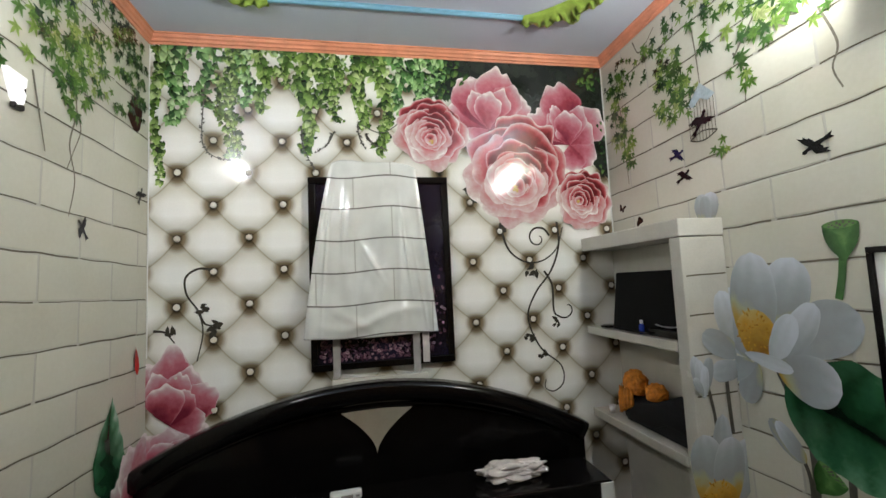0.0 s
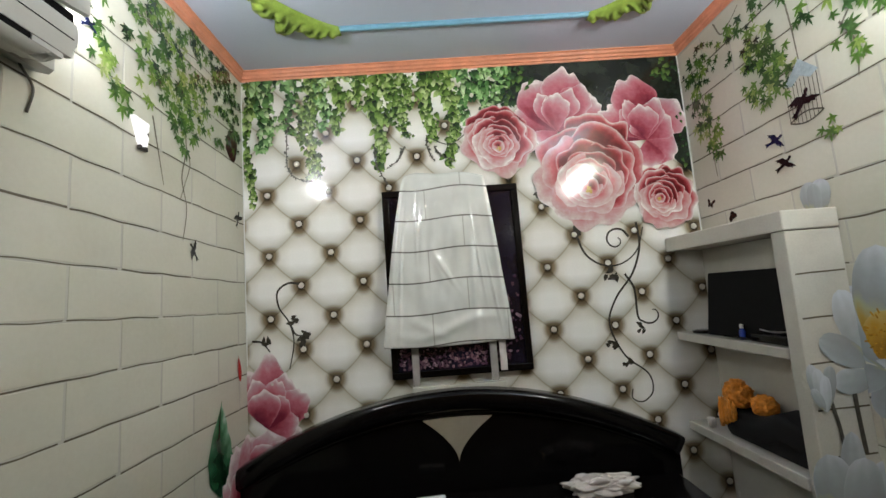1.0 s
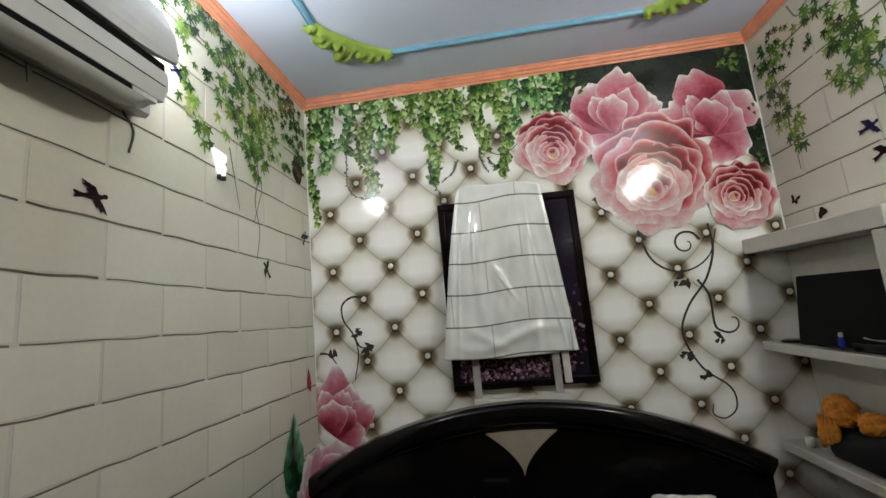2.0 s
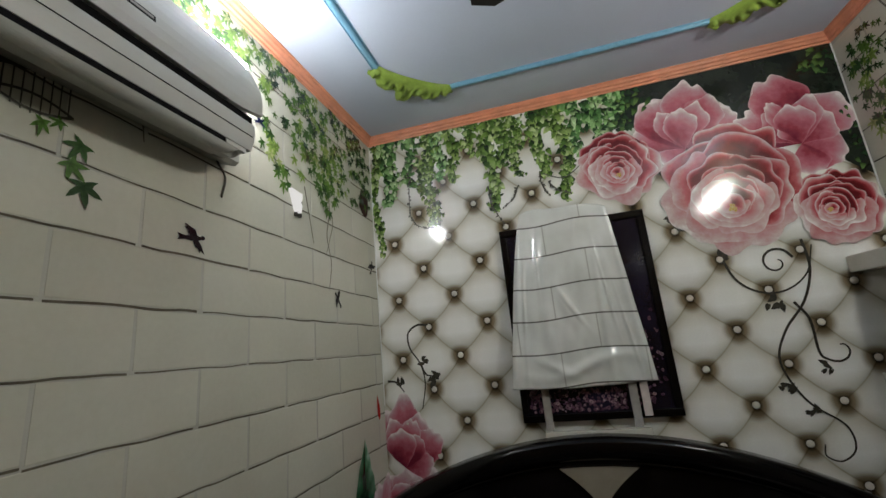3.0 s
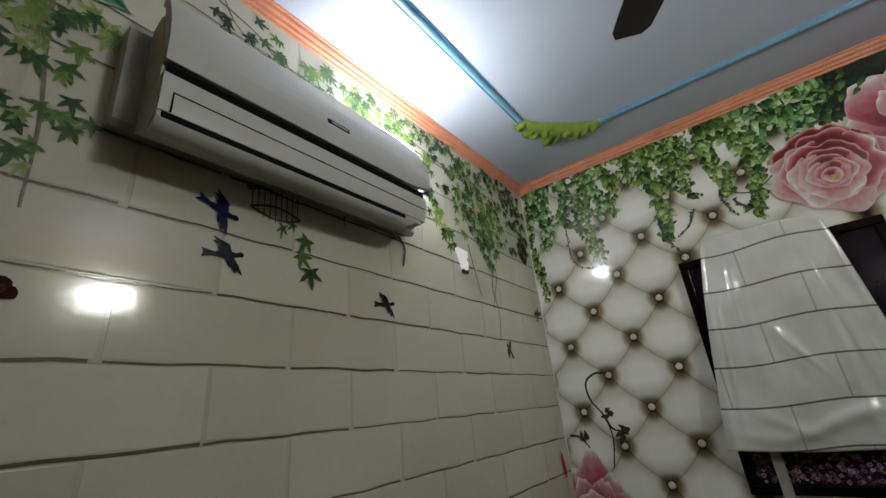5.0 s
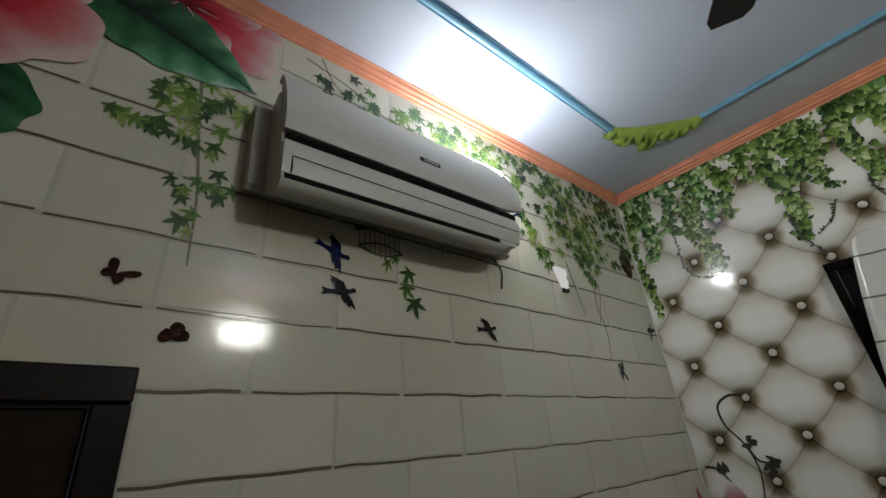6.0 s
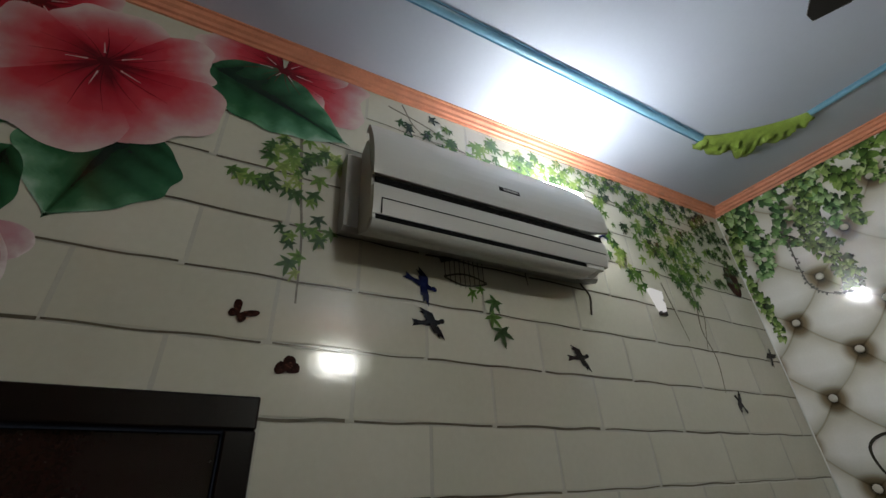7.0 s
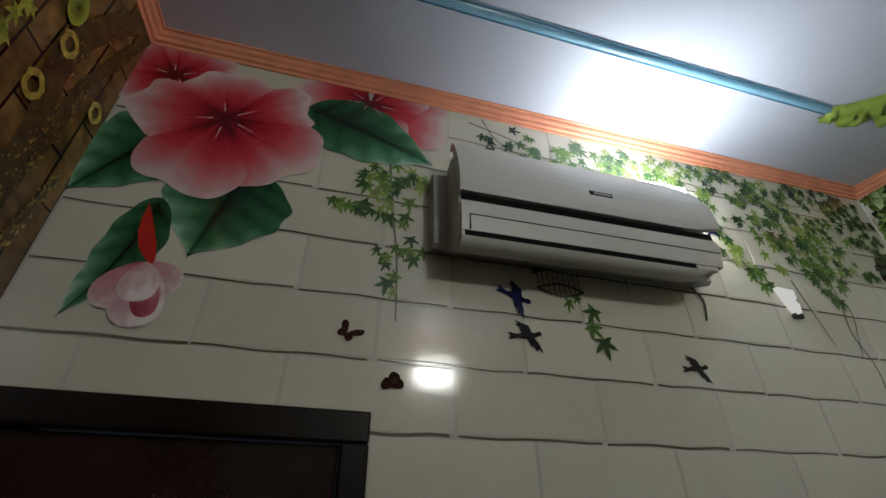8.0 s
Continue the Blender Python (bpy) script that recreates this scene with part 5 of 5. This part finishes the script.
PALE_PINK = surface("printed_pale_pink", (0.62, 0.40, 0.40), 0.15, vary=0.3, scale=60)
broad_leaf(wall_west, WEST, -2.40, 2.56, -0.34, 0.40, 0.24, w=0.0054, bend=0.02)
broad_leaf(wall_west, WEST, -2.53, 2.29, -1.83, 0.285, 0.30, w=0.0043, bend=0.0)
broad_leaf(wall_west, WEST, -2.72, 2.42, 4.15, 0.32, 0.24, w=0.0046, bend=0.0)
broad_leaf(wall_west, WEST, -2.70, 2.15, 4.42, 0.31, 0.12, w=0.0049, bend=0.06)
hibiscus(wall_west, WEST, -2.79, 2.59, ((20, 0.17, 44), (95, 0.16, 44), (160, 0.16, 42), (235, 0.15, 44), (305, 0.15, 44)), 41, 0.0052)
hibiscus(wall_west, WEST, -2.238, 2.646, ((-12, 0.27, 34), (40, 0.2, 40), (140, 0.2, 40), (178, 0.22, 34), (232, 0.12, 30), (-58, 0.16, 34)), 42, 0.0045)
hibiscus(wall_west, WEST, -2.625, 2.46, ((98, 0.195, 54), (28, 0.245, 30), (-174, 0.225, 42), (-32, 0.275, 41), (-103, 0.262, 41)), 43)
bud = base("printed_bud", "pale pink printed flower bud with a red mouth", "")
bud.parent = wall_west
for k, (tip, wide, t0, t1) in enumerate((((-2.735, 1.885), 0.08, 0.5, 0.85), ((-2.605, 1.93), 0.08, 0.55, 0.9), ((-2.655, 1.845), 0.10, 0.75, 0.95), ((-2.64, 1.868), 0.055, 0.85, 0.15), ((-2.67, 1.90), 0.075, 0.75, 1.0))):
    blade(bud, WEST, "petal", PEONY, (-2.672, 1.995), tip, wide, 0.0058 + 0.0002 * k, t0, t1, fat=1.5, seed=k)
RED = surface("printed_red", (0.45, 0.02, 0.015), 0.22, vary=0.3)
broad_leaf(wall_west, WEST, -2.665, 2.0, 1.90, 0.16, 0.034, "red_bud_print", RED, 0.0070, 0.05)
cup_rose(wall_west, WEST, "pink printed peony in the wall corner", (-0.10, 0.55), (((-0.24, 0.76), 0.16, 0.5, 0.95), ((-0.14, 0.86), 0.18, 0.55, 1.0), ((0.02, 0.88), 0.20, 0.5, 0.95), ((-0.16, 0.74), 0.15, 0.1, 0.75), ((-0.05, 0.72), 0.16, 0.1, 0.7)), 0.0064)
broad_leaf(wall_west, WEST, -0.20, 0.70, 1.72, 0.40, 0.20, w=0.0045, bend=0.12)
broad_leaf(wall_west, WEST, -0.085, 1.15, 1.7, 0.12, 0.035, "red_bud_print", RED, 0.0070, 0.0)

# east wall: vines, cage, birds, lotus
sh, dim = Sheet(), Sheet()
for u, v, ru, rv, n in ((0.12, 2.40, 0.09, 0.22, 46), (0.20, 2.20, 0.06, 0.20, 26), (0.52, 2.35, 0.10, 0.18, 44), (0.62, 2.30, 0.07, 0.12, 20), (0.95, 2.42, 0.25, 0.10, 26), (1.10, 2.33, 0.14, 0.10, 16), (0.75, 2.60, 0.5, 0.07, 36), (0.88, 2.20, 0.06, 0.08, 7), (0.78, 1.96, 0.05, 0.05, 6)):
    strew(sh, maple, u, v, ru, rv, int(n * 1.2), 0.028, 0.052)
for u, v, ru, rv, n in ((0.16, 2.55, 0.14, 0.12, 24), (0.40, 2.50, 0.12, 0.10, 16), (0.50, 2.38, 0.08, 0.10, 14), (0.75, 2.50, 0.12, 0.08, 10)):
    strew(dim, maple, u, v, ru, rv, n, 0.024, 0.04)
strew(sh, maple, 1.0, 2.40, 0.24, 0.10, 16, 0.045, 0.065, 0.0045)
strew(sh, maple, 0.55, 2.22, 0.10, 0.10, 14, 0.03, 0.05, 0.0045)
sh.done("maple_print", MAPLE, wall_east, EAST, "green printed maple-leaf vines", "stuff")
dim.done("maple_print", MAPLE_DIM, wall_east, EAST, "dark green printed maple leaves", "stuff")
sh = Sheet()
for a in ([(0.10, 2.55), (0.16, 2.35), (0.17, 2.15), (0.18, 1.96)], [(0.30, 2.68), (0.34, 2.60), (0.40, 2.62), (0.46, 2.66)], [(0.86, 2.30), (0.90, 2.20), (0.89, 2.09)], [(1.16, 2.28), (1.20, 2.14), (1.18, 2.07), (1.20, 2.0)], [(0.68, 2.5), (0.69, 2.38), (0.695, 2.26)], [(0.86, 2.28), (0.95, 2.38), (1.05, 2.48)]):
    sh.ribbon(a, 0.008, 0.0026, 0.4)
sh.done("twig_print", TWIG, wall_east, EAST, "grey printed twigs", "stuff")
sh = Sheet()
for k in range(9):
    u = 0.622 + 0.0165 * k
    sh.ribbon([(u, 2.19), (u, 2.10), (u, 2.04 - 0.02 * math.sin(math.pi * k / 8))], 0.003, 0.0040, 0)
for s in (1, -1):
    sh.ribbon([(0.62 + 0.14 * k / 8, 2.04 + s * 0.02 * math.sin(math.pi * k / 8)) for k in range(9)], 0.006, 0.0042, 0)
sh.done("cage_print", STEM, wall_east, EAST, "dark printed birdcage")
ROOF = surface("printed_pale_blue", (0.40, 0.48, 0.52), 0.22, vary=0.3, scale=40)
sh = Sheet()
sh.fan((0.69, 2.21), [(0.695, 2.265), (0.62, 2.19), (0.65, 2.175), (0.69, 2.20), (0.73, 2.175), (0.765, 2.19)], 0.0044)
sh.done("cage_roof_print", ROOF, wall_east, EAST, "pale blue printed cage roof")
bird(wall_east, EAST, 0.68, 2.10, 0.10, 0.9, BIRD, 0.0048)
bird(wall_east, EAST, 0.536, 2.005, 0.075, 0.2, BIRD_BLUE)
bird(wall_east, EAST, 0.563, 1.90, 0.075, 0.5, BIRD)
bird(wall_east, EAST, 1.107, 1.857, 0.085, 3.5, BIRD)
butterfly(wall_east, EAST, 0.10, 1.832, 0.036, 0.2)
butterfly(wall_east, EAST, 0.242, 1.738, 0.036, 0.5, SHUT)


def lotus(wall, m, plan, heart=None, w=0.0045):
    """plan: each petal's foot, tip, width and tones at foot and rim, the back ones first; heart: foot, tip and width of the stamens, after so many petals."""
    flower = base("printed_lotus", "large white printed lotus with a yellow heart" if heart else "small white printed lotus, half open", "")
    flower.parent = wall
    rr = random.Random(61)
    for k, (foot, tip, wide, t0, t1) in enumerate(plan):
        blade(flower, m, "petal", LOTUS, foot, tip, wide * 0.86, w + 0.0002 * k, t0, t1, fat=1.35, seed=k, power=1.35 if t0 < 0.1 else 1.2, ruffle=0.06, lit=0.13 if k % 2 else -0.13, rim=0.10)
        if heart and k == heart[3]:
            foot, tip, wide, _ = heart
            blade(flower, m, "flower_heart", POLLEN, foot, tip, wide, w + 0.0002 * k + 0.00005, 0.0, 0.8, fat=1.2, ruffle=0.12)
            sh = Sheet()
            for q in range(60):
                a, r = rr.uniform(0, 6.2832), rr.random() ** 0.5
                c = (foot[0] + (tip[0] - foot[0]) * 0.5 + 0.46 * wide * r * math.cos(a), foot[1] + (tip[1] - foot[1]) * (0.52 + 0.44 * r * math.sin(a)))
                e = (c[0] + 0.016 * math.cos(a) * r, c[1] + 0.016 * math.sin(a) * r)
                sh.ribbon([c, ((c[0] + e[0]) / 2, (c[1] + e[1]) / 2), e], 0.005, w + 0.0002 * k + 0.0001 + q * 5e-7, -0.2)
            sh.done("stamens", STAMEN, flower, m, "amber printed stamens", "stuff")
    return flower


STAMEN = surface("printed_amber_stamen", (0.50, 0.25, 0.02), 0.25, vary=0.7, scale=90)
LIT = (0.45, 0.95)
lotus(wall_east, EAST, [((0.93, 1.20), (1.17, 1.335), 0.20, 0.45, 0.62), ((0.80, 1.15), (0.67, 1.33), 0.16, *LIT), ((0.80, 1.14), (0.71, 1.41), 0.17, 0.42, 0.95), ((0.86, 1.16), (1.00, 1.51), 0.21, 0.0, 0.95), ((0.82, 1.15), (0.845, 1.54), 0.22, 0.0, 0.9),
                        ((0.92, 1.15), (1.05, 1.36), 0.11, 0.45, 1.0), ((0.885, 1.14), (0.975, 1.32), 0.10, 0.75, 1.0), ((0.90, 1.14), (1.10, 1.09), 0.19, 0.22, 0.8), ((0.83, 1.14), (0.765, 0.98), 0.11, 0.34, 0.55),
                        ((0.82, 1.13), (0.65, 1.07), 0.11, 0.4, 0.75), ((0.78, 1.165), (0.96, 1.13), 0.06, 0.8, 0.95)],
      ((0.83, 1.15), (0.838, 1.33), 0.15, 4))
broad_leaf(wall_east, EAST, 0.95, 1.07, -0.36, 0.52, 0.36, mat=BIG_LEAF, w=0.0040, bend=0.0)
for k, (tip, wide, t0, t1) in enumerate((((0.85, 0.945), 0.075, 0.22, 0.32), ((0.875, 0.945), 0.06, 0.28, 0.95))):
    blade(wall_east, EAST, "bud_print", LOTUS, (0.965, 0.835), tip, wide, 0.0050 + 0.0002 * k, t0, t1, seed=k)
def seed_pod(u, v, wide, tall, lean):
    """A printed lotus pod: a round cup with a flat, pitted lid."""
    sh = Sheet()
    ca, sa = math.cos(lean), math.sin(lean)
    def at(x, y):
        return (u + x * ca - y * sa, v + x * sa + y * ca)
    rim = [at(0.5 * wide * math.cos(t), 0.10 * tall * math.sin(t)) for t in (math.pi * k / 8 for k in range(9))]
    cup = [at(-0.5 * wide * (1 - q ** 2.6) - 0.08 * wide * (q > 0.99), -tall * q) for q in (k / 8 for k in range(1, 9))]
    cup += [at(0.5 * wide * (1 - q ** 2.6) + 0.08 * wide * (q > 0.99), -tall * q) for q in (k / 8 for k in range(8, 0, -1))]
    sh.fan(at(0.08 * wide, -0.35 * tall), rim + cup, 0.005, 0.95, [0.5] * 9 + [0.1] * 8 + [0.4] * 8)
    pod = sh.done("seed_pod_print", POD, wall_east, EAST, "green printed lotus seed pod")
    lid = Sheet()
    lid.fan(at(0, 0), [at(0.47 * wide * math.cos(k * 0.3927), 0.12 * tall * math.sin(k * 0.3927)) for k in range(16)], 0.0052, 1.0, 0.9)
    lid.done("pod_lid_print", POD, pod, None, "paler flat lid")
    pits = Sheet()
    for k in range(16):
        a, r = k * 2.4, (k / 16) ** 0.5 * 0.40
        c = at(r * wide * math.cos(a), 0.24 * r * tall * math.sin(a))
        pits.fan(c, [(c[0] + 0.004 * math.cos(t), c[1] + 0.0022 * math.sin(t)) for t in range(6)], 0.0054)
    pits.done("pod_pits", STEM, pod, None, "dark seed pits")


seed_pod(1.147, 1.600, 0.100, 0.11, 0.0)
seed_pod(1.045, 0.835, 0.095, 0.09, -0.6)
sh = Sheet()
sh.ribbon([(0.905, 1.12), (0.95, 1.01), (0.99, 0.88), (0.985, 0.6)], 0.022, 0.0036, 0.0)
sh.ribbon([(0.96, 0.84), (0.975, 0.77), (0.97, 0.6)], 0.014, 0.0037, 0.0)
sh.ribbon([(1.105, 0.93), (1.095, 0.8), (1.09, 0.6)], 0.022, 0.0038, 0.0)
sh.done("stalk_print", STEM, wall_east, EAST, "dark printed stalks", "stuff")
sh = Sheet()
sh.ribbon([(1.144, 1.50), (1.135, 1.44), (1.12, 1.375)], 0.022, 0.0036, 0.0)
sh.done("pod_stalk_print", POD, wall_east, EAST, "green printed pod stalk")
lotus(wall_east, EAST, [((0.665, 1.66), (0.64, 1.80), 0.10, 0.24, 0.75), ((0.665, 1.66), (0.70, 1.80), 0.10, 0.24, 0.95), ((0.665, 1.66), (0.665, 1.79), 0.07, 0.3, 0.6)])

# the print runs on over the shelf unit's side
SIDE = Matrix(((1, 0, 0, 0), (0, 0, -1, SY), (0, 1, 0, 0), (0, 0, 0, 1)))
lotus(shelf_unit, SIDE, [((2.27, 0.56), (2.31, 0.935), 0.11, 0.35, 0.7), ((2.28, 0.56), (2.43, 0.83), 0.16, 0.4, 0.8), ((2.25, 0.56), (2.215, 0.87), 0.17, 0.0, 0.8), ((2.28, 0.56), (2.34, 0.85), 0.16, 0.0, 0.85)],
      ((2.265, 0.56), (2.27, 0.70), 0.14, 3), 0.0035)
lotus(shelf_unit, SIDE, [((2.42, 1.13), (2.35, 1.40), 0.13, 0.5, 0.95), ((2.42, 1.14), (2.255, 1.24), 0.11, 0.35, 0.6), ((2.43, 1.10), (2.28, 1.09), 0.10, 0.4, 0.75)], None, 0.0040)
lotus(shelf_unit, SIDE, [((2.235, 1.0), (2.205, 1.16), 0.06, 0.4, 0.9), ((2.235, 1.0), (2.275, 1.15), 0.06, 0.4, 0.6), ((2.235, 1.0), (2.225, 1.145), 0.055, 0.55, 1.0), ((2.24, 1.0), (2.25, 1.12), 0.045, 0.7, 1.0), ((2.235, 1.01), (2.20, 1.08), 0.04, 0.4, 0.8)], None, 0.0055)
sh = Sheet()
sh.ribbon([(2.26, 1.04), (2.275, 0.95), (2.28, 0.88)], 0.013, 0.0028, 0)
sh.ribbon([(2.345, 1.13), (2.345, 1.0), (2.35, 0.86)], 0.016, 0.0028, 0)
sh.done("stalk_print", STEM, shelf_unit, SIDE, "dark printed stalks")
for n in range(1, 6):
    sh = Sheet()
    z = 1.618 - 0.152 * n
    sh.ribbon([(2.212, z - 0.004), (2.27, z - 0.001), (2.33, z), (2.39, z + 0.002)], 0.006, 0.0012, 0)
    sh.done("joint_print", JOINT, shelf_unit, SIDE, "dark printed joint line")

# south wall: planks, branch and ringed knots
sh, bark = Sheet(), Sheet()
for lift, (a, wd) in enumerate((([(-0.20, 1.90), (-0.16, 2.05), (-0.155, 2.17), (-0.20, 2.33), (-0.175, 2.49), (-0.06, 2.72)], 0.085), ([(-0.15, 2.08), (-0.125, 2.20), (-0.11, 2.38), (-0.02, 2.70)], 0.05), ([(-0.10, 1.90), (-0.075, 1.98), (-0.04, 2.16)], 0.03), ([(-0.8, 1.4), (-0.5, 1.7), (-0.3, 1.95)], 0.12))):
    sh.ribbon(a, wd, 0.004 - 0.0007 * lift, 0.35)
    for k in range(110):
        p = smooth_path([(*q, 0) for q in a], 20)
        p = p[rng.randrange(len(p))]
        x, y, r = p.x + rng.choice((-0.36, 0.1, 0.36)) * wd + rng.gauss(0, wd * 0.10), p.y + rng.gauss(0, wd * 0.25), rng.uniform(0.001, 0.004)
        bark.fan((x, y), [(x + r * math.cos(t) * rng.uniform(0.5, 1.2), y + 1.6 * r * math.sin(t) * rng.uniform(0.5, 1.2)) for t in range(6)], 0.0045 + k * 1e-5)
sh.done("branch_print", GNARLED, wall_south, SOUTH, "gnarled dark printed branches")
bark.done("bark_print", BARK, wall_south, SOUTH, "yellow printed flecks on the branches", "stuff")
for u, v, r in ((-0.213, 2.384, 0.030), (-0.225, 2.240, 0.030), (-0.052, 2.351, 0.026)):
    sh = Sheet()
    rows = [[(u + q * math.cos(k * 0.3927) * (1 + 0.12 * math.sin(k * 2.1)), v + 1.2 * q * math.sin(k * 0.3927), 0.0075, 0.5) for k in range(17)] for q in (r * 0.95, r * 0.5)]
    sh.grid(rows)
    sh.done("knot_print", YELLOW, wall_south, SOUTH, "yellow printed knot ring")
sh = Sheet()
strew(sh, maple, -0.33, 2.29, 0.07, 0.07, 9, 0.03, 0.05, 0.008)
sh.fan((-0.249, 2.46), [(-0.249 + 0.03 * math.cos(k * 0.52), 2.46 + 0.045 * math.sin(k * 0.52)) for k in range(12)], 0.0085)
sh.done("leaf_print", leaf_print("printed_yellow_leaf", [(0.0, (0.22, 0.26, 0.03)), (1.0, (0.45, 0.42, 0.06))]), wall_south, SOUTH, "yellow-green printed leaves", "stuff")

# pale paper edges in the two seen corners
for x0, x1, z0 in ((0.0022, 0.006, 1.2), (W - 0.007, W - 0.0022, 1.69)):
    part("corner_seam", block(x0, x1, -0.006, -0.0005, z0, FOOT - 0.001, 0.001), WHITE, wall_north, "pale paper edge in the corner")

# ---------------------------------------------------------------- small repeated pieces, last
bm = bmesh.new()
prof = [(0.0155, 0.0005), (0.015, 0.0025), (0.011, 0.0045), (0.005, 0.0055)]
rings = [[bm.verts.new((r * math.cos(k * 0.5236), r * math.sin(k * 0.5236), h)) for k in range(12)] for r, h in prof]
for a, b in zip(rings, rings[1:]):
    for k in range(12):
        bm.faces.new((a[k], a[(k + 1) % 12], b[(k + 1) % 12], b[k]))
bm.faces.new(rings[-1])
button_mesh = bpy.data.meshes.new("button")
bm.to_mesh(button_mesh)
bm.free()
button_mesh.shade_smooth()
button_mesh.materials.append(BUTTON)
for k in range(0, 15):
    for j in range(-3, 12):
        if (k + j) % 2:
            continue
        x, z = 0.126 + 0.1595 * k, 2.066 - 0.1605 * j
        if x > W - 0.02 or z > FOOT - 0.1 or (z > 1.95 and 1.3 < x):
            continue
        ob = new("button", button_mesh)
        ob.parent = wall_north
        ob.matrix_basis = NORTH @ pose(x, z, 0)

PITCH, LENGTH, GAP = 0.1515, 0.378, 0.0045


def brick_mesh(l, h, seed):
    """A thin block with a softly uneven outline, 0.8 mm proud."""
    rr = random.Random(seed)
    n = max(2, int(l / 0.06))
    lo = [(l * k / n, rr.uniform(-0.0012, 0.0012)) for k in range(n + 1)]
    hi = [(l * k / n, h + rr.uniform(-0.0012, 0.0012)) for k in range(n + 1)]
    v = [(x, y, 0.0) for x, y in lo] + [(x, y + 0.0025, 0.0008) for x, y in lo]
    v += [(x, y - 0.0025, 0.0008) for x, y in hi] + [(x, y, 0.0) for x, y in hi]
    f = [(r * (n + 1) + k, r * (n + 1) + k + 1, (r + 1) * (n + 1) + k + 1, (r + 1) * (n + 1) + k) for r in range(3) for k in range(n)]
    f += [(0, n + 1, 2 * (n + 1), 3 * (n + 1)), (n, 4 * n + 3, 3 * n + 2, 2 * n + 1)]
    me = bpy.data.meshes.new("brick")
    me.from_pydata(v, [], f)
    me.materials.append(BRICK)
    return me


FULL = [brick_mesh(LENGTH - 2 * GAP, PITCH - 2 * GAP, k) for k in range(5)]


def bricks(wall, m, u0, u1, row_z, slope, joint_u, cut=None):
    """Running bond from u0 to u1; row_z is a bed joint at u = 0, slope its rise, joint_u a head joint in the row above it."""
    lines = Sheet()
    for n in range(-14, 9):
        z = row_z + PITCH * n
        top = z + PITCH
        if top < FLOOR + 0.05 or z + slope * (u0 + u1) / 2 > FOOT:
            continue
        start = joint_u + (0.5 * LENGTH if n % 2 else 0.0)
        k0 = int(math.floor((u0 - start) / LENGTH)) - 1
        for k in range(k0, k0 + int((u1 - u0) / LENGTH) + 4):
            a, b = max(u0, start + k * LENGTH), min(u1, start + (k + 1) * LENGTH)
            if cut and top + slope * b < cut[2] + 0.05:
                a, b = (max(a, cut[1]), b) if b > cut[1] else (a, min(b, cut[0]))
            if b - a < 0.03:
                continue
            h = min(PITCH, FOOT + 0.02 - z - slope * (a + b) / 2)
            if h < 0.02:
                continue
            full = abs(b - a - LENGTH) < 1e-6 and h == PITCH
            me = FULL[(k * 7 + n * 3) % 5] if full else brick_mesh(b - a - 2 * GAP, h - 2 * GAP, k + n * 31)
            ob = new("brick", me)
            ob.parent = wall
            ob.matrix_basis = m @ pose(a + GAP, z + slope * a + GAP, 0.0002, 0, 0, math.degrees(slope))
            # the print's dark foot line under each block
            if z > FLOOR + 0.02:
                rr = random.Random(n * 57 + k)
                c0, c1, wander = a + rr.uniform(0.0, 0.008), b - rr.uniform(0.002, 0.016), rr.uniform(0, 6)
                steps = max(2, int((c1 - c0) / 0.045))
                lines.ribbon([(c0 + (c1 - c0) * q / steps, z + slope * (c0 + (c1 - c0) * q / steps) + 0.0016 * math.sin(wander + q * 1.3) + rr.uniform(-0.001, 0.001)) for q in range(steps + 1)], rr.uniform(0.0032, 0.0062), 0.0018, rr.uniform(-0.3, 0.4))
    lines.done("joint_print", JOINT, wall, m, "dark printed joint lines", "stuff")


bricks(wall_west, WEST, -L, 0.0, 1.617, -0.0215, -1.975, (DOOR_S, DOOR_N, DOOR_TOP))
bricks(wall_east, EAST, 0.0, L, 1.629, 0.0155, 0.951)
